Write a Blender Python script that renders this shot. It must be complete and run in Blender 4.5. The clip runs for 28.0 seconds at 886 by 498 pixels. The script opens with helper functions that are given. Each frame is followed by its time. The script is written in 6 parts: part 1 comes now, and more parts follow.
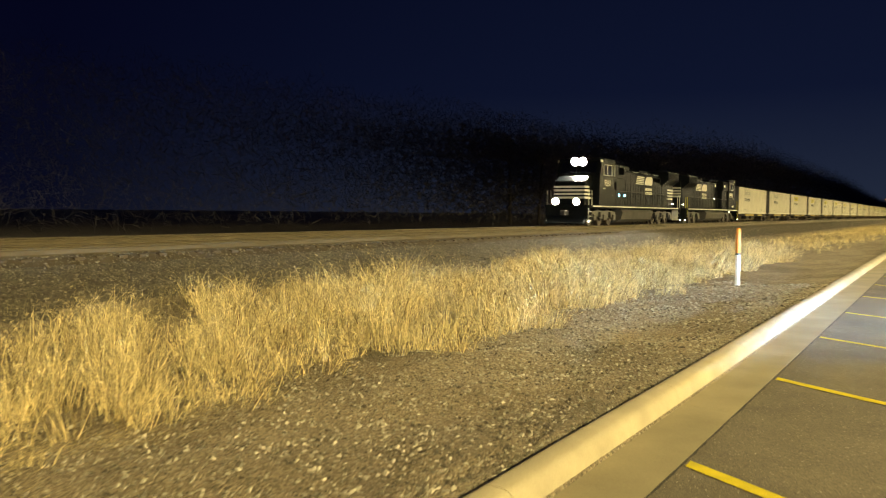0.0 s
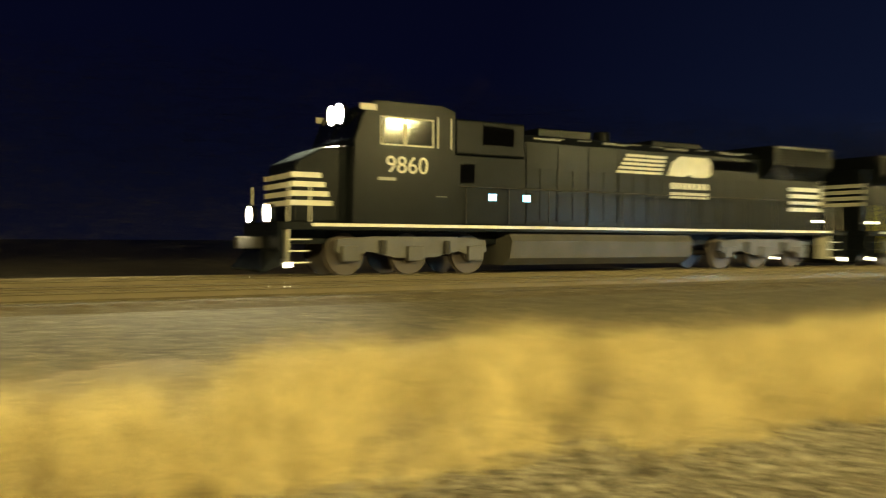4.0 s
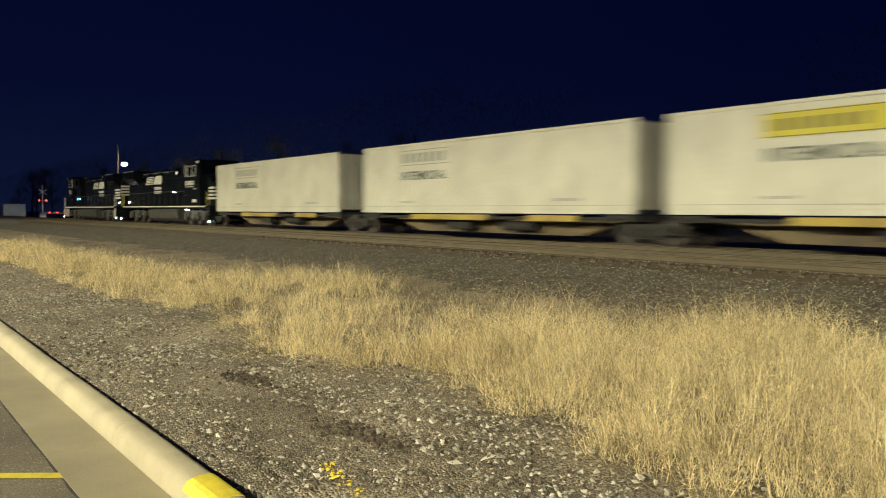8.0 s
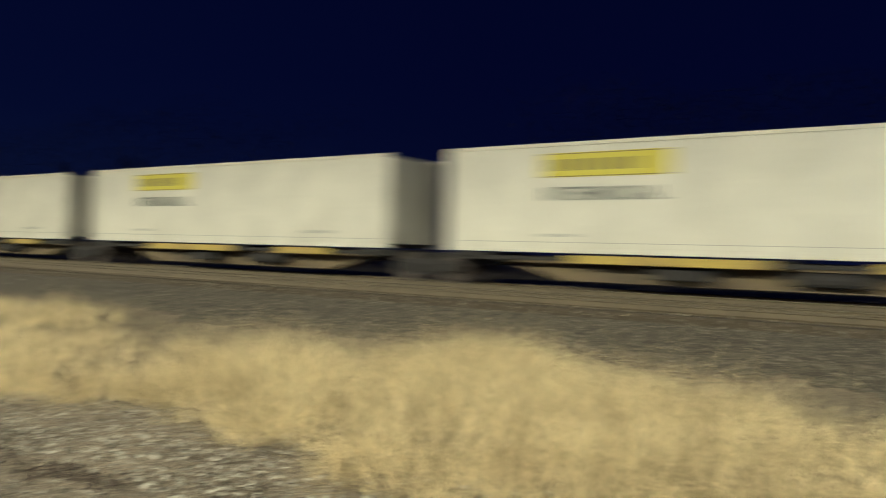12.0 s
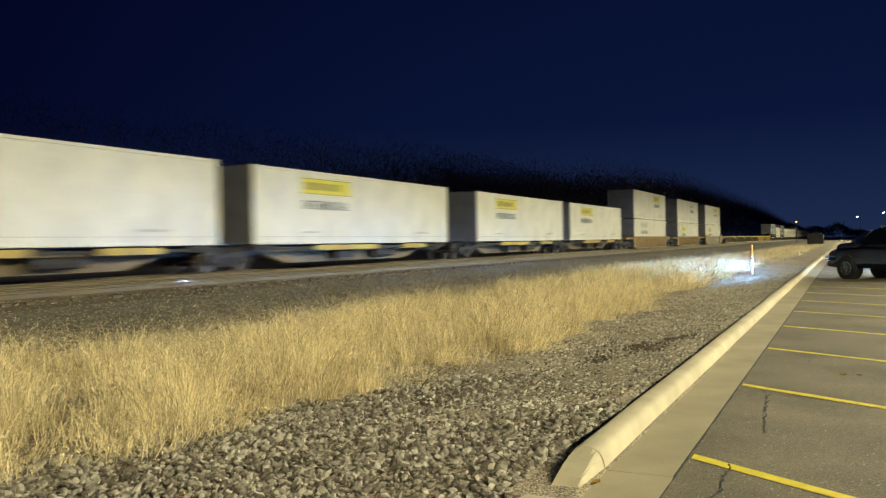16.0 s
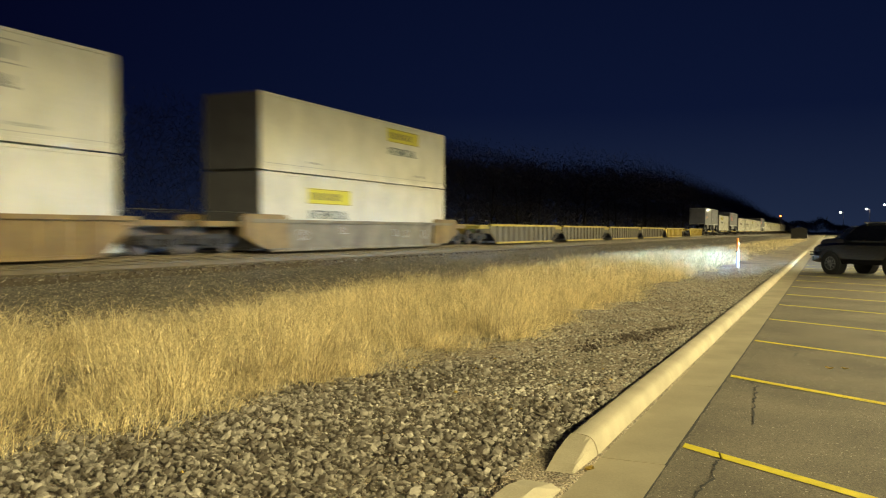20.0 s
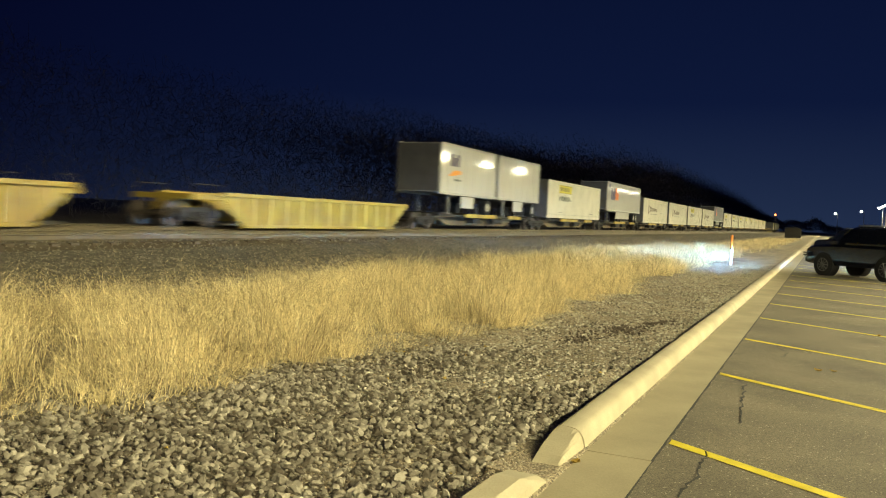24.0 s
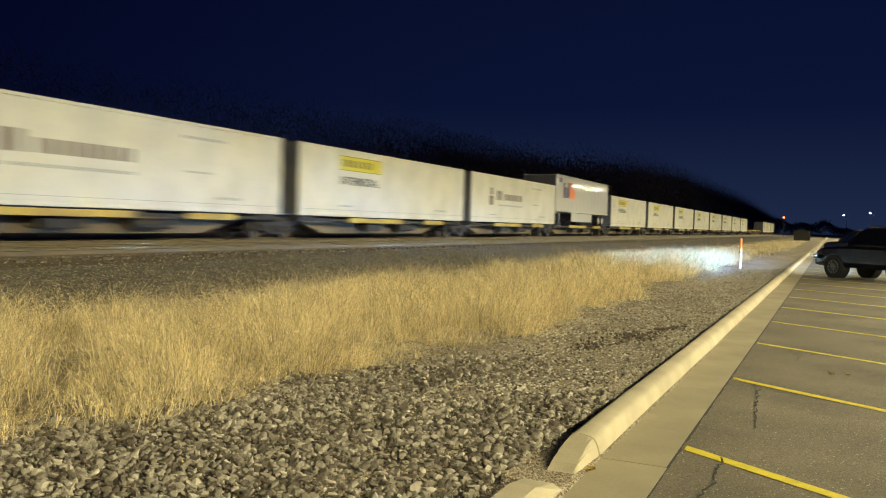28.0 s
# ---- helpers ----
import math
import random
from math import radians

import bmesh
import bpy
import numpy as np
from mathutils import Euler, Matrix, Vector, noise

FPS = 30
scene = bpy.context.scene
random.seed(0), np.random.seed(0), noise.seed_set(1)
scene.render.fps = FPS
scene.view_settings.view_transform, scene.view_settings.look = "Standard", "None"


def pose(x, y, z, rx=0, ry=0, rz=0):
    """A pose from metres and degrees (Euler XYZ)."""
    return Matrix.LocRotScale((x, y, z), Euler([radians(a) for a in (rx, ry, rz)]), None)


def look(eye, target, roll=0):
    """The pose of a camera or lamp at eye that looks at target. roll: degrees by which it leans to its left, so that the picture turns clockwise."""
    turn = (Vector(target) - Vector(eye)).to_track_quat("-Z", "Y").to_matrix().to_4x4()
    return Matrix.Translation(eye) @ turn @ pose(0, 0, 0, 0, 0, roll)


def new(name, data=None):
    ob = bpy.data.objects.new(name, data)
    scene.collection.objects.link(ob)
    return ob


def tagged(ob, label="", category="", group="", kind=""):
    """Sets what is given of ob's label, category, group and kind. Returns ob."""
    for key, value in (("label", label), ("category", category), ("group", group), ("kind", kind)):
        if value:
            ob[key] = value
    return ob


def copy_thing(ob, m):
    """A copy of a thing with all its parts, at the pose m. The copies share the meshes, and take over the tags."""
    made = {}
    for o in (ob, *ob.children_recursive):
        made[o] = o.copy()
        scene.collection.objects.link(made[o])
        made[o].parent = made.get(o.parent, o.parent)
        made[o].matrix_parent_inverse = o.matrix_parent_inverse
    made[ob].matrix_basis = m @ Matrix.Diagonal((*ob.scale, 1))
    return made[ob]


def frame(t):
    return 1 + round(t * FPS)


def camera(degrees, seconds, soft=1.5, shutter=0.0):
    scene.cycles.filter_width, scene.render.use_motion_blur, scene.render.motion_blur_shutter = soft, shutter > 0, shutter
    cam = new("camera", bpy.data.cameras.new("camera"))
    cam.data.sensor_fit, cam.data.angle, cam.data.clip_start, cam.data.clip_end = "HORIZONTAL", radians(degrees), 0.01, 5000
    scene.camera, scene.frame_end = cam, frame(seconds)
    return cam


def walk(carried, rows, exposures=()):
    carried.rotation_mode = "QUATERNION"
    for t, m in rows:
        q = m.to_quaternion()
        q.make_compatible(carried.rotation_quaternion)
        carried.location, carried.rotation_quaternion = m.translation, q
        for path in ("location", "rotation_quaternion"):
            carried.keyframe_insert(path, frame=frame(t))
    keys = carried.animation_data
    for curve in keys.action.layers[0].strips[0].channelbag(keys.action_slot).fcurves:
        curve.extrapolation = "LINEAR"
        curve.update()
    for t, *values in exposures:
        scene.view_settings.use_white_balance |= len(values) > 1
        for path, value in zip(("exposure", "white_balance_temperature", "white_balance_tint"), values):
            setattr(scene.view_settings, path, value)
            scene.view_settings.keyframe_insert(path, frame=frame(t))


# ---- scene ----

cam = camera(56.1, 28.0, soft=1.1, shutter=0.8)

# seconds, eye x y z, yaw to the left of +y, pitch up, roll
PATH = [
    (0, 10.713, -1.236, 1.551, -58.86, -2.55, 0.53),
    (1, 11.581, -1.274, 1.574, -56.05, -2.11, -1.94),
    (1.4, 7.364, -1.284, 1.435, -60.91, -3.14, 1.46),
    (1.93, 3.945, -1.328, 1.577, -63.87, -3.31, -0.90),
    (2.07, 3.945, -1.328, 1.577, -63.87, -3.31, -0.90),
    (2.4, -2.437, -0.966, 1.486, -67.32, -3.21, 2.23),
    (3, -5.777, -1.320, 1.587, -60.22, -1.37, -0.11),
    (3.2, -6.000, -1.254, 1.551, -56.55, -0.97, 0.34),
    (3.5, -6.100, -0.830, 1.595, -48.93, -1.03, 0.34),
    (5.5, -6.217, -1.095, 1.688, 40.32, -1.08, 2.08),
    (6, -6.258, -1.094, 1.676, 49.96, -2.02, 1.26),
    (6.5, -6.257, -1.095, 1.680, 51.59, -2.13, 1.22),
    (7, -6.261, -1.089, 1.676, 52.80, -2.30, 0.87),
    (7.5, -6.277, -1.087, 1.675, 53.45, -2.34, 0.56),
    (8, -6.290, -1.093, 1.673, 54.27, -2.45, 0.44),
    (8.5, -6.282, -1.081, 1.674, 55.06, -2.24, 0.19),
    (9, -6.284, -1.090, 1.670, 55.80, -1.94, 0.19),
    (9.5, -6.287, -1.097, 1.666, 56.24, -1.69, 0.31),
    (10, -6.291, -1.107, 1.661, 57.19, -1.71, 0.59),
    (10.5, -6.287, -1.093, 1.655, 57.71, -1.66, 0.58),
    (11, -6.268, -1.081, 1.658, 57.14, -1.64, 0.52),
    (11.5, -6.252, -1.127, 1.646, 48.10, -0.78, 1.48),
    (13.5, -6.159, -1.026, 1.594, -4.70, 0.27, -0.01),
    (14, -6.136, -1.001, 1.581, -24.04, 0.58, 0.47),
    (14.5, -6.113, -0.975, 1.568, -41.76, -0.49, 0.31),
    (15, -6.090, -0.950, 1.550, -54.31, -2.00, -0.37),
    (15.5, -6.067, -0.925, 1.542, -63.59, -2.08, -1.32),
    (16, -6.031, -0.916, 1.542, -64.12, -0.30, -1.22),
    (16.5, -6.025, -0.923, 1.552, -67.45, -0.92, -1.55),
    (17, -6.018, -0.906, 1.560, -68.86, -1.08, -1.28),
    (17.5, -6.013, -0.906, 1.552, -69.17, -0.86, -0.84),
    (18, -6.013, -0.895, 1.554, -69.16, -1.09, -0.86),
    (18.5, -6.023, -0.867, 1.559, -67.35, -1.23, -1.30),
    (19, -6.041, -0.862, 1.561, -67.15, -1.44, -0.89),
    (19.5, -6.099, -0.855, 1.556, -65.86, -1.68, -0.70),
    (20, -6.105, -0.842, 1.545, -65.10, -1.27, 0.12),
    (20.5, -6.112, -0.828, 1.543, -64.75, -2.72, 2.48),
    (21, -6.091, -0.818, 1.553, -66.10, -3.81, 4.65),
    (21.5, -6.083, -0.817, 1.552, -65.82, -3.70, 4.46),
    (23.5, -6.073, -0.816, 1.567, -65.91, -3.04, 3.64),
    (24, -6.072, -0.815, 1.561, -65.55, -2.39, 2.69),
    (24.5, -6.079, -0.800, 1.559, -65.35, -2.22, 2.38),
    (25, -6.087, -0.800, 1.565, -65.31, -2.13, 2.20),
    (25.5, -6.096, -0.806, 1.569, -65.25, -2.07, 2.04),
    (26, -6.102, -0.811, 1.575, -65.19, -1.99, 1.81),
    (26.5, -6.085, -0.805, 1.570, -65.13, -1.90, 1.73),
    (27, -6.081, -0.795, 1.567, -65.11, -1.84, 1.74),
    (27.5, -6.071, -0.795, 1.564, -65.07, -1.83, 1.74),
    (28, -6.088, -0.798, 1.567, -64.99, -1.83, 1.71),
]


def aimed(x, y, z, yaw, pitch, roll):
    a, b = radians(yaw), radians(pitch)
    ahead = Vector((-math.sin(a) * math.cos(b), math.cos(a) * math.cos(b), math.sin(b)))
    eye = Vector((x, y, z))
    return look(eye, eye + ahead, roll)


walk(cam, [(t, aimed(*v)) for t, *v in PATH],
     exposures=[(0, -0.05, 10400, 5), (1.2, -0.05, 10700, 5), (2.0, 0.0, 12000, 1), (3.0, 0.1, 12800, -2), (3.5, 0.1, 13000, -3), (6.0, 0.4, 9300, -10), (7.0, -0.1, 7800, 4), (8.0, 0.0, 6150, 11),
                (10.0, 0.0, 5980, 11.5), (11.5, 0.0, 5750, 13), (13.6, 0.0, 5380, 17), (15.0, 0.1, 5300, 15), (16.8, 0.0, 7300, 5.5), (18.0, 0.0, 7500, 6), (20.0, -0.05, 7700, 4.5), (21.0, 0.15, 7200, 5), (24.0, 0.2, 7200, 3), (25.5, -0.03, 6950, 7), (28.0, -0.03, 6900, 8)])

# ------------------------------------------------------------------ light
world = bpy.data.worlds.new("night_sky")
scene.world = world
world.use_nodes = True
wn, wl = world.node_tree.nodes, world.node_tree.links
wn.clear()
w_out = wn.new("ShaderNodeOutputWorld")
w_bg = wn.new("ShaderNodeBackground")
w_tc = wn.new("ShaderNodeTexCoord")
w_sep = wn.new("ShaderNodeSeparateXYZ")
w_ramp, w_dark = wn.new("ShaderNodeValToRGB"), wn.new("ShaderNodeValToRGB")
for ramp_, rows_ in ((w_ramp, ((0.0, (0.013, 0.024, 0.066)), (0.14, (0.0034, 0.0080, 0.038)), (0.55, (0.0008, 0.0022, 0.018)))),
                     (w_dark, ((0.0, (0.0019, 0.0033, 0.017)), (0.20, (0.0010, 0.0019, 0.0155)), (0.55, (0.0008, 0.0016, 0.014))))):
    ramp_.color_ramp.elements.new(0.3)
    for el, (p_, c_) in zip(ramp_.color_ramp.elements, rows_):
        el.position, el.color = p_, (*c_, 1)
w_abs, w_fac, w_mix = wn.new("ShaderNodeMath"), wn.new("ShaderNodeMapRange"), wn.new("ShaderNodeMix")
w_abs.operation, w_mix.data_type = "ABSOLUTE", "RGBA"
w_fac.inputs["From Min"].default_value, w_fac.inputs["From Max"].default_value = 0.55, 1.0
wl.new(w_tc.outputs["Generated"], w_sep.inputs[0])
wl.new(w_sep.outputs["Z"], w_ramp.inputs[0])
wl.new(w_sep.outputs["Z"], w_dark.inputs[0])
wl.new(w_sep.outputs["X"], w_abs.inputs[0])
wl.new(w_abs.outputs[0], w_fac.inputs["Value"])
w_sign, w_half, w_mul = wn.new("ShaderNodeMath"), wn.new("ShaderNodeMath"), wn.new("ShaderNodeMath")
w_sign.operation, w_half.operation, w_mul.operation = "SIGN", "MULTIPLY_ADD", "MULTIPLY"
w_half.inputs[1].default_value, w_half.inputs[2].default_value = 0.38, 0.62
wl.new(w_sep.outputs["X"], w_sign.inputs[0])
wl.new(w_sign.outputs[0], w_half.inputs[0])
wl.new(w_half.outputs[0], w_mul.inputs[0])
wl.new(w_fac.outputs[0], w_mul.inputs[1])
wl.new(w_mul.outputs[0], w_mix.inputs["Factor"])
wl.new(w_dark.outputs[0], w_mix.inputs["A"])
wl.new(w_ramp.outputs[0], w_mix.inputs["B"])
wl.new(w_mix.outputs["Result"], w_bg.inputs[0])
wl.new(w_bg.outputs[0], w_out.inputs[0])
w_bg.inputs[1].default_value = 1.0

LAMP_Y, LAMP_Z = -20.8, 11.5
LAMP_XS = [41.5 + 18.9 * k for k in range(-8, 17)]
for lx in LAMP_XS[1:15]:
    bulb = bpy.data.lights.new("lot_light", "SPOT")
    bulb.energy, bulb.color, bulb.shadow_soft_size = 18800, (1.0, 0.94, 0.62), 0.22
    bulb.spot_size, bulb.spot_blend = radians(176), 0.18
    ob = new("lot_light", bulb)
    ob.matrix_basis = pose(lx, LAMP_Y + 1.3, LAMP_Z - 0.75)
for lx in LAMP_XS[16::2]:
    bulb = bpy.data.lights.new("lot_light", "SPOT")
    bulb.energy, bulb.color, bulb.shadow_soft_size = 37600, (1.0, 0.94, 0.62), 0.22
    bulb.spot_size, bulb.spot_blend = radians(176), 0.18
    ob = new("lot_light", bulb)
    ob.matrix_basis = pose(lx, LAMP_Y + 4.0, LAMP_Z - 0.75)


# -------------------------------------------------------------- materials
def material(name, colour, rough=0.8, metal=0.0, vary=0.25, scale=6.0, fine=60.0, bump=0.2, dark=None, spec=0.5, island=0.0, coat=0.0, shift=0.0):
    """Paint, stone, soil or metal with grain and stains at two scales."""
    m = bpy.data.materials.new(name)
    m.use_nodes = True
    n, l = m.node_tree.nodes, m.node_tree.links
    b = n["Principled BSDF"]
    tc = n.new("ShaderNodeTexCoord")
    big, small = n.new("ShaderNodeTexNoise"), n.new("ShaderNodeTexNoise")
    big.inputs["Scale"].default_value, small.inputs["Scale"].default_value = scale, fine
    big.inputs["Detail"].default_value, small.inputs["Detail"].default_value = 6, 3
    for t in (big, small):
        l.new(tc.outputs["Object"], t.inputs["Vector"])
    mix = n.new("ShaderNodeMix")
    mix.data_type = "RGBA"
    low = dark or tuple(c * (1 - vary) for c in colour)
    high = tuple(min(1, c * (1 + 0.5 * vary)) for c in colour)
    mix.inputs["A"].default_value, mix.inputs["B"].default_value = (*low, 1), (*high, 1)
    add = n.new("ShaderNodeMath")
    add.operation = "MULTIPLY_ADD"
    add.inputs[1].default_value = 0.45
    l.new(small.outputs["Fac"], add.inputs[0])
    half = n.new("ShaderNodeMath")
    half.operation = "MULTIPLY_ADD"
    half.inputs[1].default_value, half.inputs[2].default_value = 1.6, -0.5 + shift
    l.new(big.outputs["Fac"], half.inputs[0])
    l.new(half.outputs[0], add.inputs[2])
    if island:
        geo = n.new("ShaderNodeNewGeometry")
        more = n.new("ShaderNodeMath")
        more.operation = "MULTIPLY_ADD"
        more.inputs[1].default_value = island
        l.new(geo.outputs["Random Per Island"], more.inputs[0])
        l.new(add.outputs[0], more.inputs[2])
        add = more
    l.new(add.outputs[0], mix.inputs["Factor"])
    l.new(mix.outputs["Result"], b.inputs["Base Color"])
    b.inputs["Roughness"].default_value, b.inputs["Metallic"].default_value = rough, metal
    b.inputs["Specular IOR Level"].default_value = spec
    b.inputs["Coat Weight"].default_value = coat
    if bump:
        bm_ = n.new("ShaderNodeBump")
        bm_.inputs["Strength"].default_value, bm_.inputs["Distance"].default_value = bump, 0.01
        l.new(small.outputs["Fac"], bm_.inputs["Height"])
        l.new(bm_.outputs[0], b.inputs["Normal"])
    return m


def speckled(m, scale, low, high, relief=0.0, pale=0.0):
    """Breaks a surface into small grains of differing tone, as in soil, gravel and asphalt; a few of them pale."""
    n, l = m.node_tree.nodes, m.node_tree.links
    b = n["Principled BSDF"]
    tc, cell, sep, tone = n.new("ShaderNodeTexCoord"), n.new("ShaderNodeTexVoronoi"), n.new("ShaderNodeSeparateColor"), n.new("ShaderNodeMapRange")
    cell.inputs["Scale"].default_value = scale
    l.new(tc.outputs["Object"], cell.inputs["Vector"])
    l.new(cell.outputs["Color"], sep.inputs[0])
    l.new(sep.outputs[0], tone.inputs["Value"])
    tone.inputs["To Min"].default_value, tone.inputs["To Max"].default_value = low, high
    mul = n.new("ShaderNodeMix")
    mul.data_type, mul.blend_type = "RGBA", "MULTIPLY"
    mul.inputs["Factor"].default_value = 1.0
    l.new(b.inputs["Base Color"].links[0].from_socket, mul.inputs["A"])
    l.new(tone.outputs[0], mul.inputs["B"])
    out = mul.outputs["Result"]
    if pale:
        pick, light = n.new("ShaderNodeMath"), n.new("ShaderNodeMix")
        pick.operation, pick.inputs[1].default_value = "GREATER_THAN", 1 - pale
        l.new(sep.outputs[1], pick.inputs[0])
        light.data_type = "RGBA"
        light.inputs["B"].default_value = (0.42, 0.37, 0.28, 1)
        l.new(pick.outputs[0], light.inputs["Factor"])
        l.new(out, light.inputs["A"])
        out = light.outputs["Result"]
    l.new(out, b.inputs["Base Color"])
    if relief:
        up = n.new("ShaderNodeBump")
        up.invert = True
        up.inputs["Strength"].default_value, up.inputs["Distance"].default_value = 1.0, relief
        l.new(cell.outputs["Distance"], up.inputs["Height"])
        l.new(b.inputs["Normal"].links[0].from_socket, up.inputs["Normal"])
        l.new(up.outputs[0], b.inputs["Normal"])
    return m


def glow(name, colour, strength):
    m = bpy.data.materials.new(name)
    m.use_nodes = True
    b = m.node_tree.nodes["Principled BSDF"]
    b.inputs["Base Color"].default_value = (0.6, 0.6, 0.6, 1)
    b.inputs["Emission Color"].default_value = (*colour, 1)
    b.inputs["Emission Strength"].default_value = strength
    return m


def glass_dark(name):
    m = bpy.data.materials.new(name)
    m.use_nodes = True
    b = m.node_tree.nodes["Principled BSDF"]
    b.inputs["Base Color"].default_value = (0.004, 0.005, 0.007, 1)
    b.inputs["Roughness"].default_value = 0.06
    b.inputs["Specular IOR Level"].default_value = 0.5
    return m


M_ASPHALT = speckled(material("asphalt", (0.150, 0.122, 0.084), 0.88, vary=0.58, scale=0.8, fine=70, bump=0.45), 120, 0.62, 1.36, 0.0, 0.012)
M_CONCRETE = material("concrete", (0.43, 0.365, 0.245), 0.88, vary=0.30, scale=2.2, fine=70, bump=0.3)
M_GUTTER = material("worn_gutter_concrete", (0.325, 0.27, 0.172), 0.9, vary=0.34, scale=1.3, fine=60, bump=0.25)
M_LINE = material("yellow_line_paint", (0.70, 0.55, 0.03), 0.7, vary=0.30, scale=7, fine=80, bump=0.3)
M_SOIL = speckled(material("gravelly_soil", (0.300, 0.238, 0.160), 0.95, vary=0.6, scale=0.6, fine=45, bump=1.0), 62, 0.42, 1.5, 0.016, 0.05)
M_STONE = material("crushed_stone", (0.335, 0.295, 0.230), 0.85, scale=9, fine=50, bump=0.6, island=1.15, dark=(0.082, 0.064, 0.045), shift=-0.66)
M_PEBBLE = material("pale_pebbles", (0.52, 0.47, 0.37), 0.85, scale=9, fine=50, bump=0.3, island=1.5, dark=(0.078, 0.062, 0.044), shift=-0.86)
M_BALLASTSTONE = material("ballast_stone", (0.33, 0.29, 0.215), 0.9, scale=9, fine=50, bump=0.3, island=1.3, dark=(0.085, 0.068, 0.048), shift=-0.85)
M_BALLAST = speckled(material("track_ballast", (0.135, 0.112, 0.080), 0.95, vary=0.5, scale=3, fine=26, bump=1.0), 26, 0.5, 1.55, 0.02, 0.05)
M_RAIL = material("rusty_rail_steel", (0.11, 0.082, 0.045), 0.65, 0.1, vary=0.35, scale=2, fine=50, bump=0.2)
M_RAILHEAD = material("worn_rail_head", (0.28, 0.25, 0.21), 0.22, 1.0, vary=0.15, scale=3, fine=50, bump=0.05)
M_TIE = material("weathered_timber", (0.10, 0.075, 0.05), 0.9, vary=0.5, scale=4, fine=30, bump=0.6)
M_GRASS = material("dry_grass", (0.82, 0.67, 0.37), 0.75, scale=2.2, fine=9, bump=0, island=1.2, dark=(0.13, 0.085, 0.040), shift=-0.50)
M_BARK = material("bare_bark", (0.075, 0.062, 0.052), 0.95, vary=0.4, scale=3, fine=20, bump=0.5, spec=0.1)
M_TWIG = material("bare_twigs", (0.150, 0.135, 0.130), 0.95, vary=0.4, scale=0.3, fine=3, bump=0, spec=0.0)
M_WHITE = material("white_container_paint", (0.600, 0.562, 0.455), 0.42, vary=0.24, scale=0.75, fine=7, bump=0.04)
M_WHITE2 = material("white_trailer_skin", (0.58, 0.56, 0.51), 0.055, vary=0.06, scale=0.5, fine=8, bump=0.015)
M_STEEL = material("grey_steel", (0.22, 0.22, 0.21), 0.5, 0.6, vary=0.3, scale=3, fine=30)
M_YELLOW = material("faded_yellow_paint", (0.42, 0.31, 0.035), 0.6, vary=0.5, scale=0.9, fine=12, bump=0.15, dark=(0.20, 0.12, 0.045))
M_LOGO = material("yellow_panel_paint", (0.56, 0.47, 0.02), 0.5, vary=0.12, scale=2, fine=20, bump=0.02)
M_INK = material("dark_lettering", (0.045, 0.058, 0.054), 0.5, vary=0.2, bump=0)
M_BROWN = material("brown_lettering", (0.13, 0.085, 0.055), 0.5, vary=0.2, bump=0)
M_ORANGE = material("orange_panel_paint", (0.80, 0.30, 0.02), 0.5, vary=0.15, bump=0)
M_REDORANGE = material("red_orange_panel_paint", (0.75, 0.17, 0.02), 0.5, vary=0.15, bump=0)
M_PURPLE = material("dark_purple_panel_paint", (0.05, 0.03, 0.10), 0.5, vary=0.15, bump=0)
M_GREY = material("pale_grey_lettering", (0.33, 0.32, 0.28), 0.6, vary=0.2, bump=0)
M_UNDER = material("grimy_underframe", (0.030, 0.026, 0.023), 0.85, vary=0.5, scale=2.5, fine=25, bump=0.3)
M_WHEEL = material("wheel_steel", (0.075, 0.058, 0.047), 0.65, 0.3, vary=0.35, scale=4, fine=30)
M_LOCO = material("black_locomotive_paint", (0.0075, 0.0090, 0.0100), 0.26, spec=0.09, vary=0.35, scale=1.3, fine=18, bump=0.06)
M_LOCOWHITE = material("white_locomotive_stripe", (0.68, 0.64, 0.54), 0.45, vary=0.2, scale=3, fine=20, bump=0.02)
M_TANK = material("dusty_fuel_tank", (0.075, 0.068, 0.058), 0.6, vary=0.4, scale=1.5, fine=18, bump=0.1)
M_GLASS = glass_dark("tinted_glass")
M_SCREEN = material("black_mesh_screen", (0.002, 0.002, 0.0025), 0.95, vary=0.3, scale=9, fine=60, bump=0.3, spec=0.0)
M_CARBLACK = material("black_car_paint", (0.005, 0.006, 0.011), 0.14, vary=0.2, scale=1, fine=10, bump=0, spec=0.3)
M_RUBBER = material("tyre_rubber", (0.006, 0.006, 0.007), 0.85, vary=0.3, scale=8, fine=40, bump=0.2)
M_RIM = material("dull_alloy", (0.09, 0.09, 0.09), 0.45, 0.5, vary=0.2, bump=0)
M_CHROME = material("bright_chrome", (0.7, 0.7, 0.7), 0.15, 1.0, vary=0.1, bump=0)
M_POSTWHITE = material("white_marker_plastic", (0.78, 0.78, 0.75), 0.45, vary=0.1, bump=0.03)
M_POSTORANGE = material("orange_marker_plastic", (0.80, 0.25, 0.05), 0.45, vary=0.1, bump=0.03)
M_POLE = material("galvanised_pole", (0.40, 0.39, 0.36), 0.45, 0.5, vary=0.2, scale=2, fine=20)
M_WOOD = material("wooden_utility_pole", (0.16, 0.12, 0.08), 0.9, vary=0.4, scale=3, fine=20, bump=0.4)
M_HEAD = glow("headlight_glow", (0.85, 0.95, 1.0), 2600.0)
M_DITCH = glow("ditch_light_glow", (0.9, 0.96, 1.0), 500.0)
M_CARHEAD = glow("car_headlight_glow", (0.17, 0.46, 1.0), 12500.0)
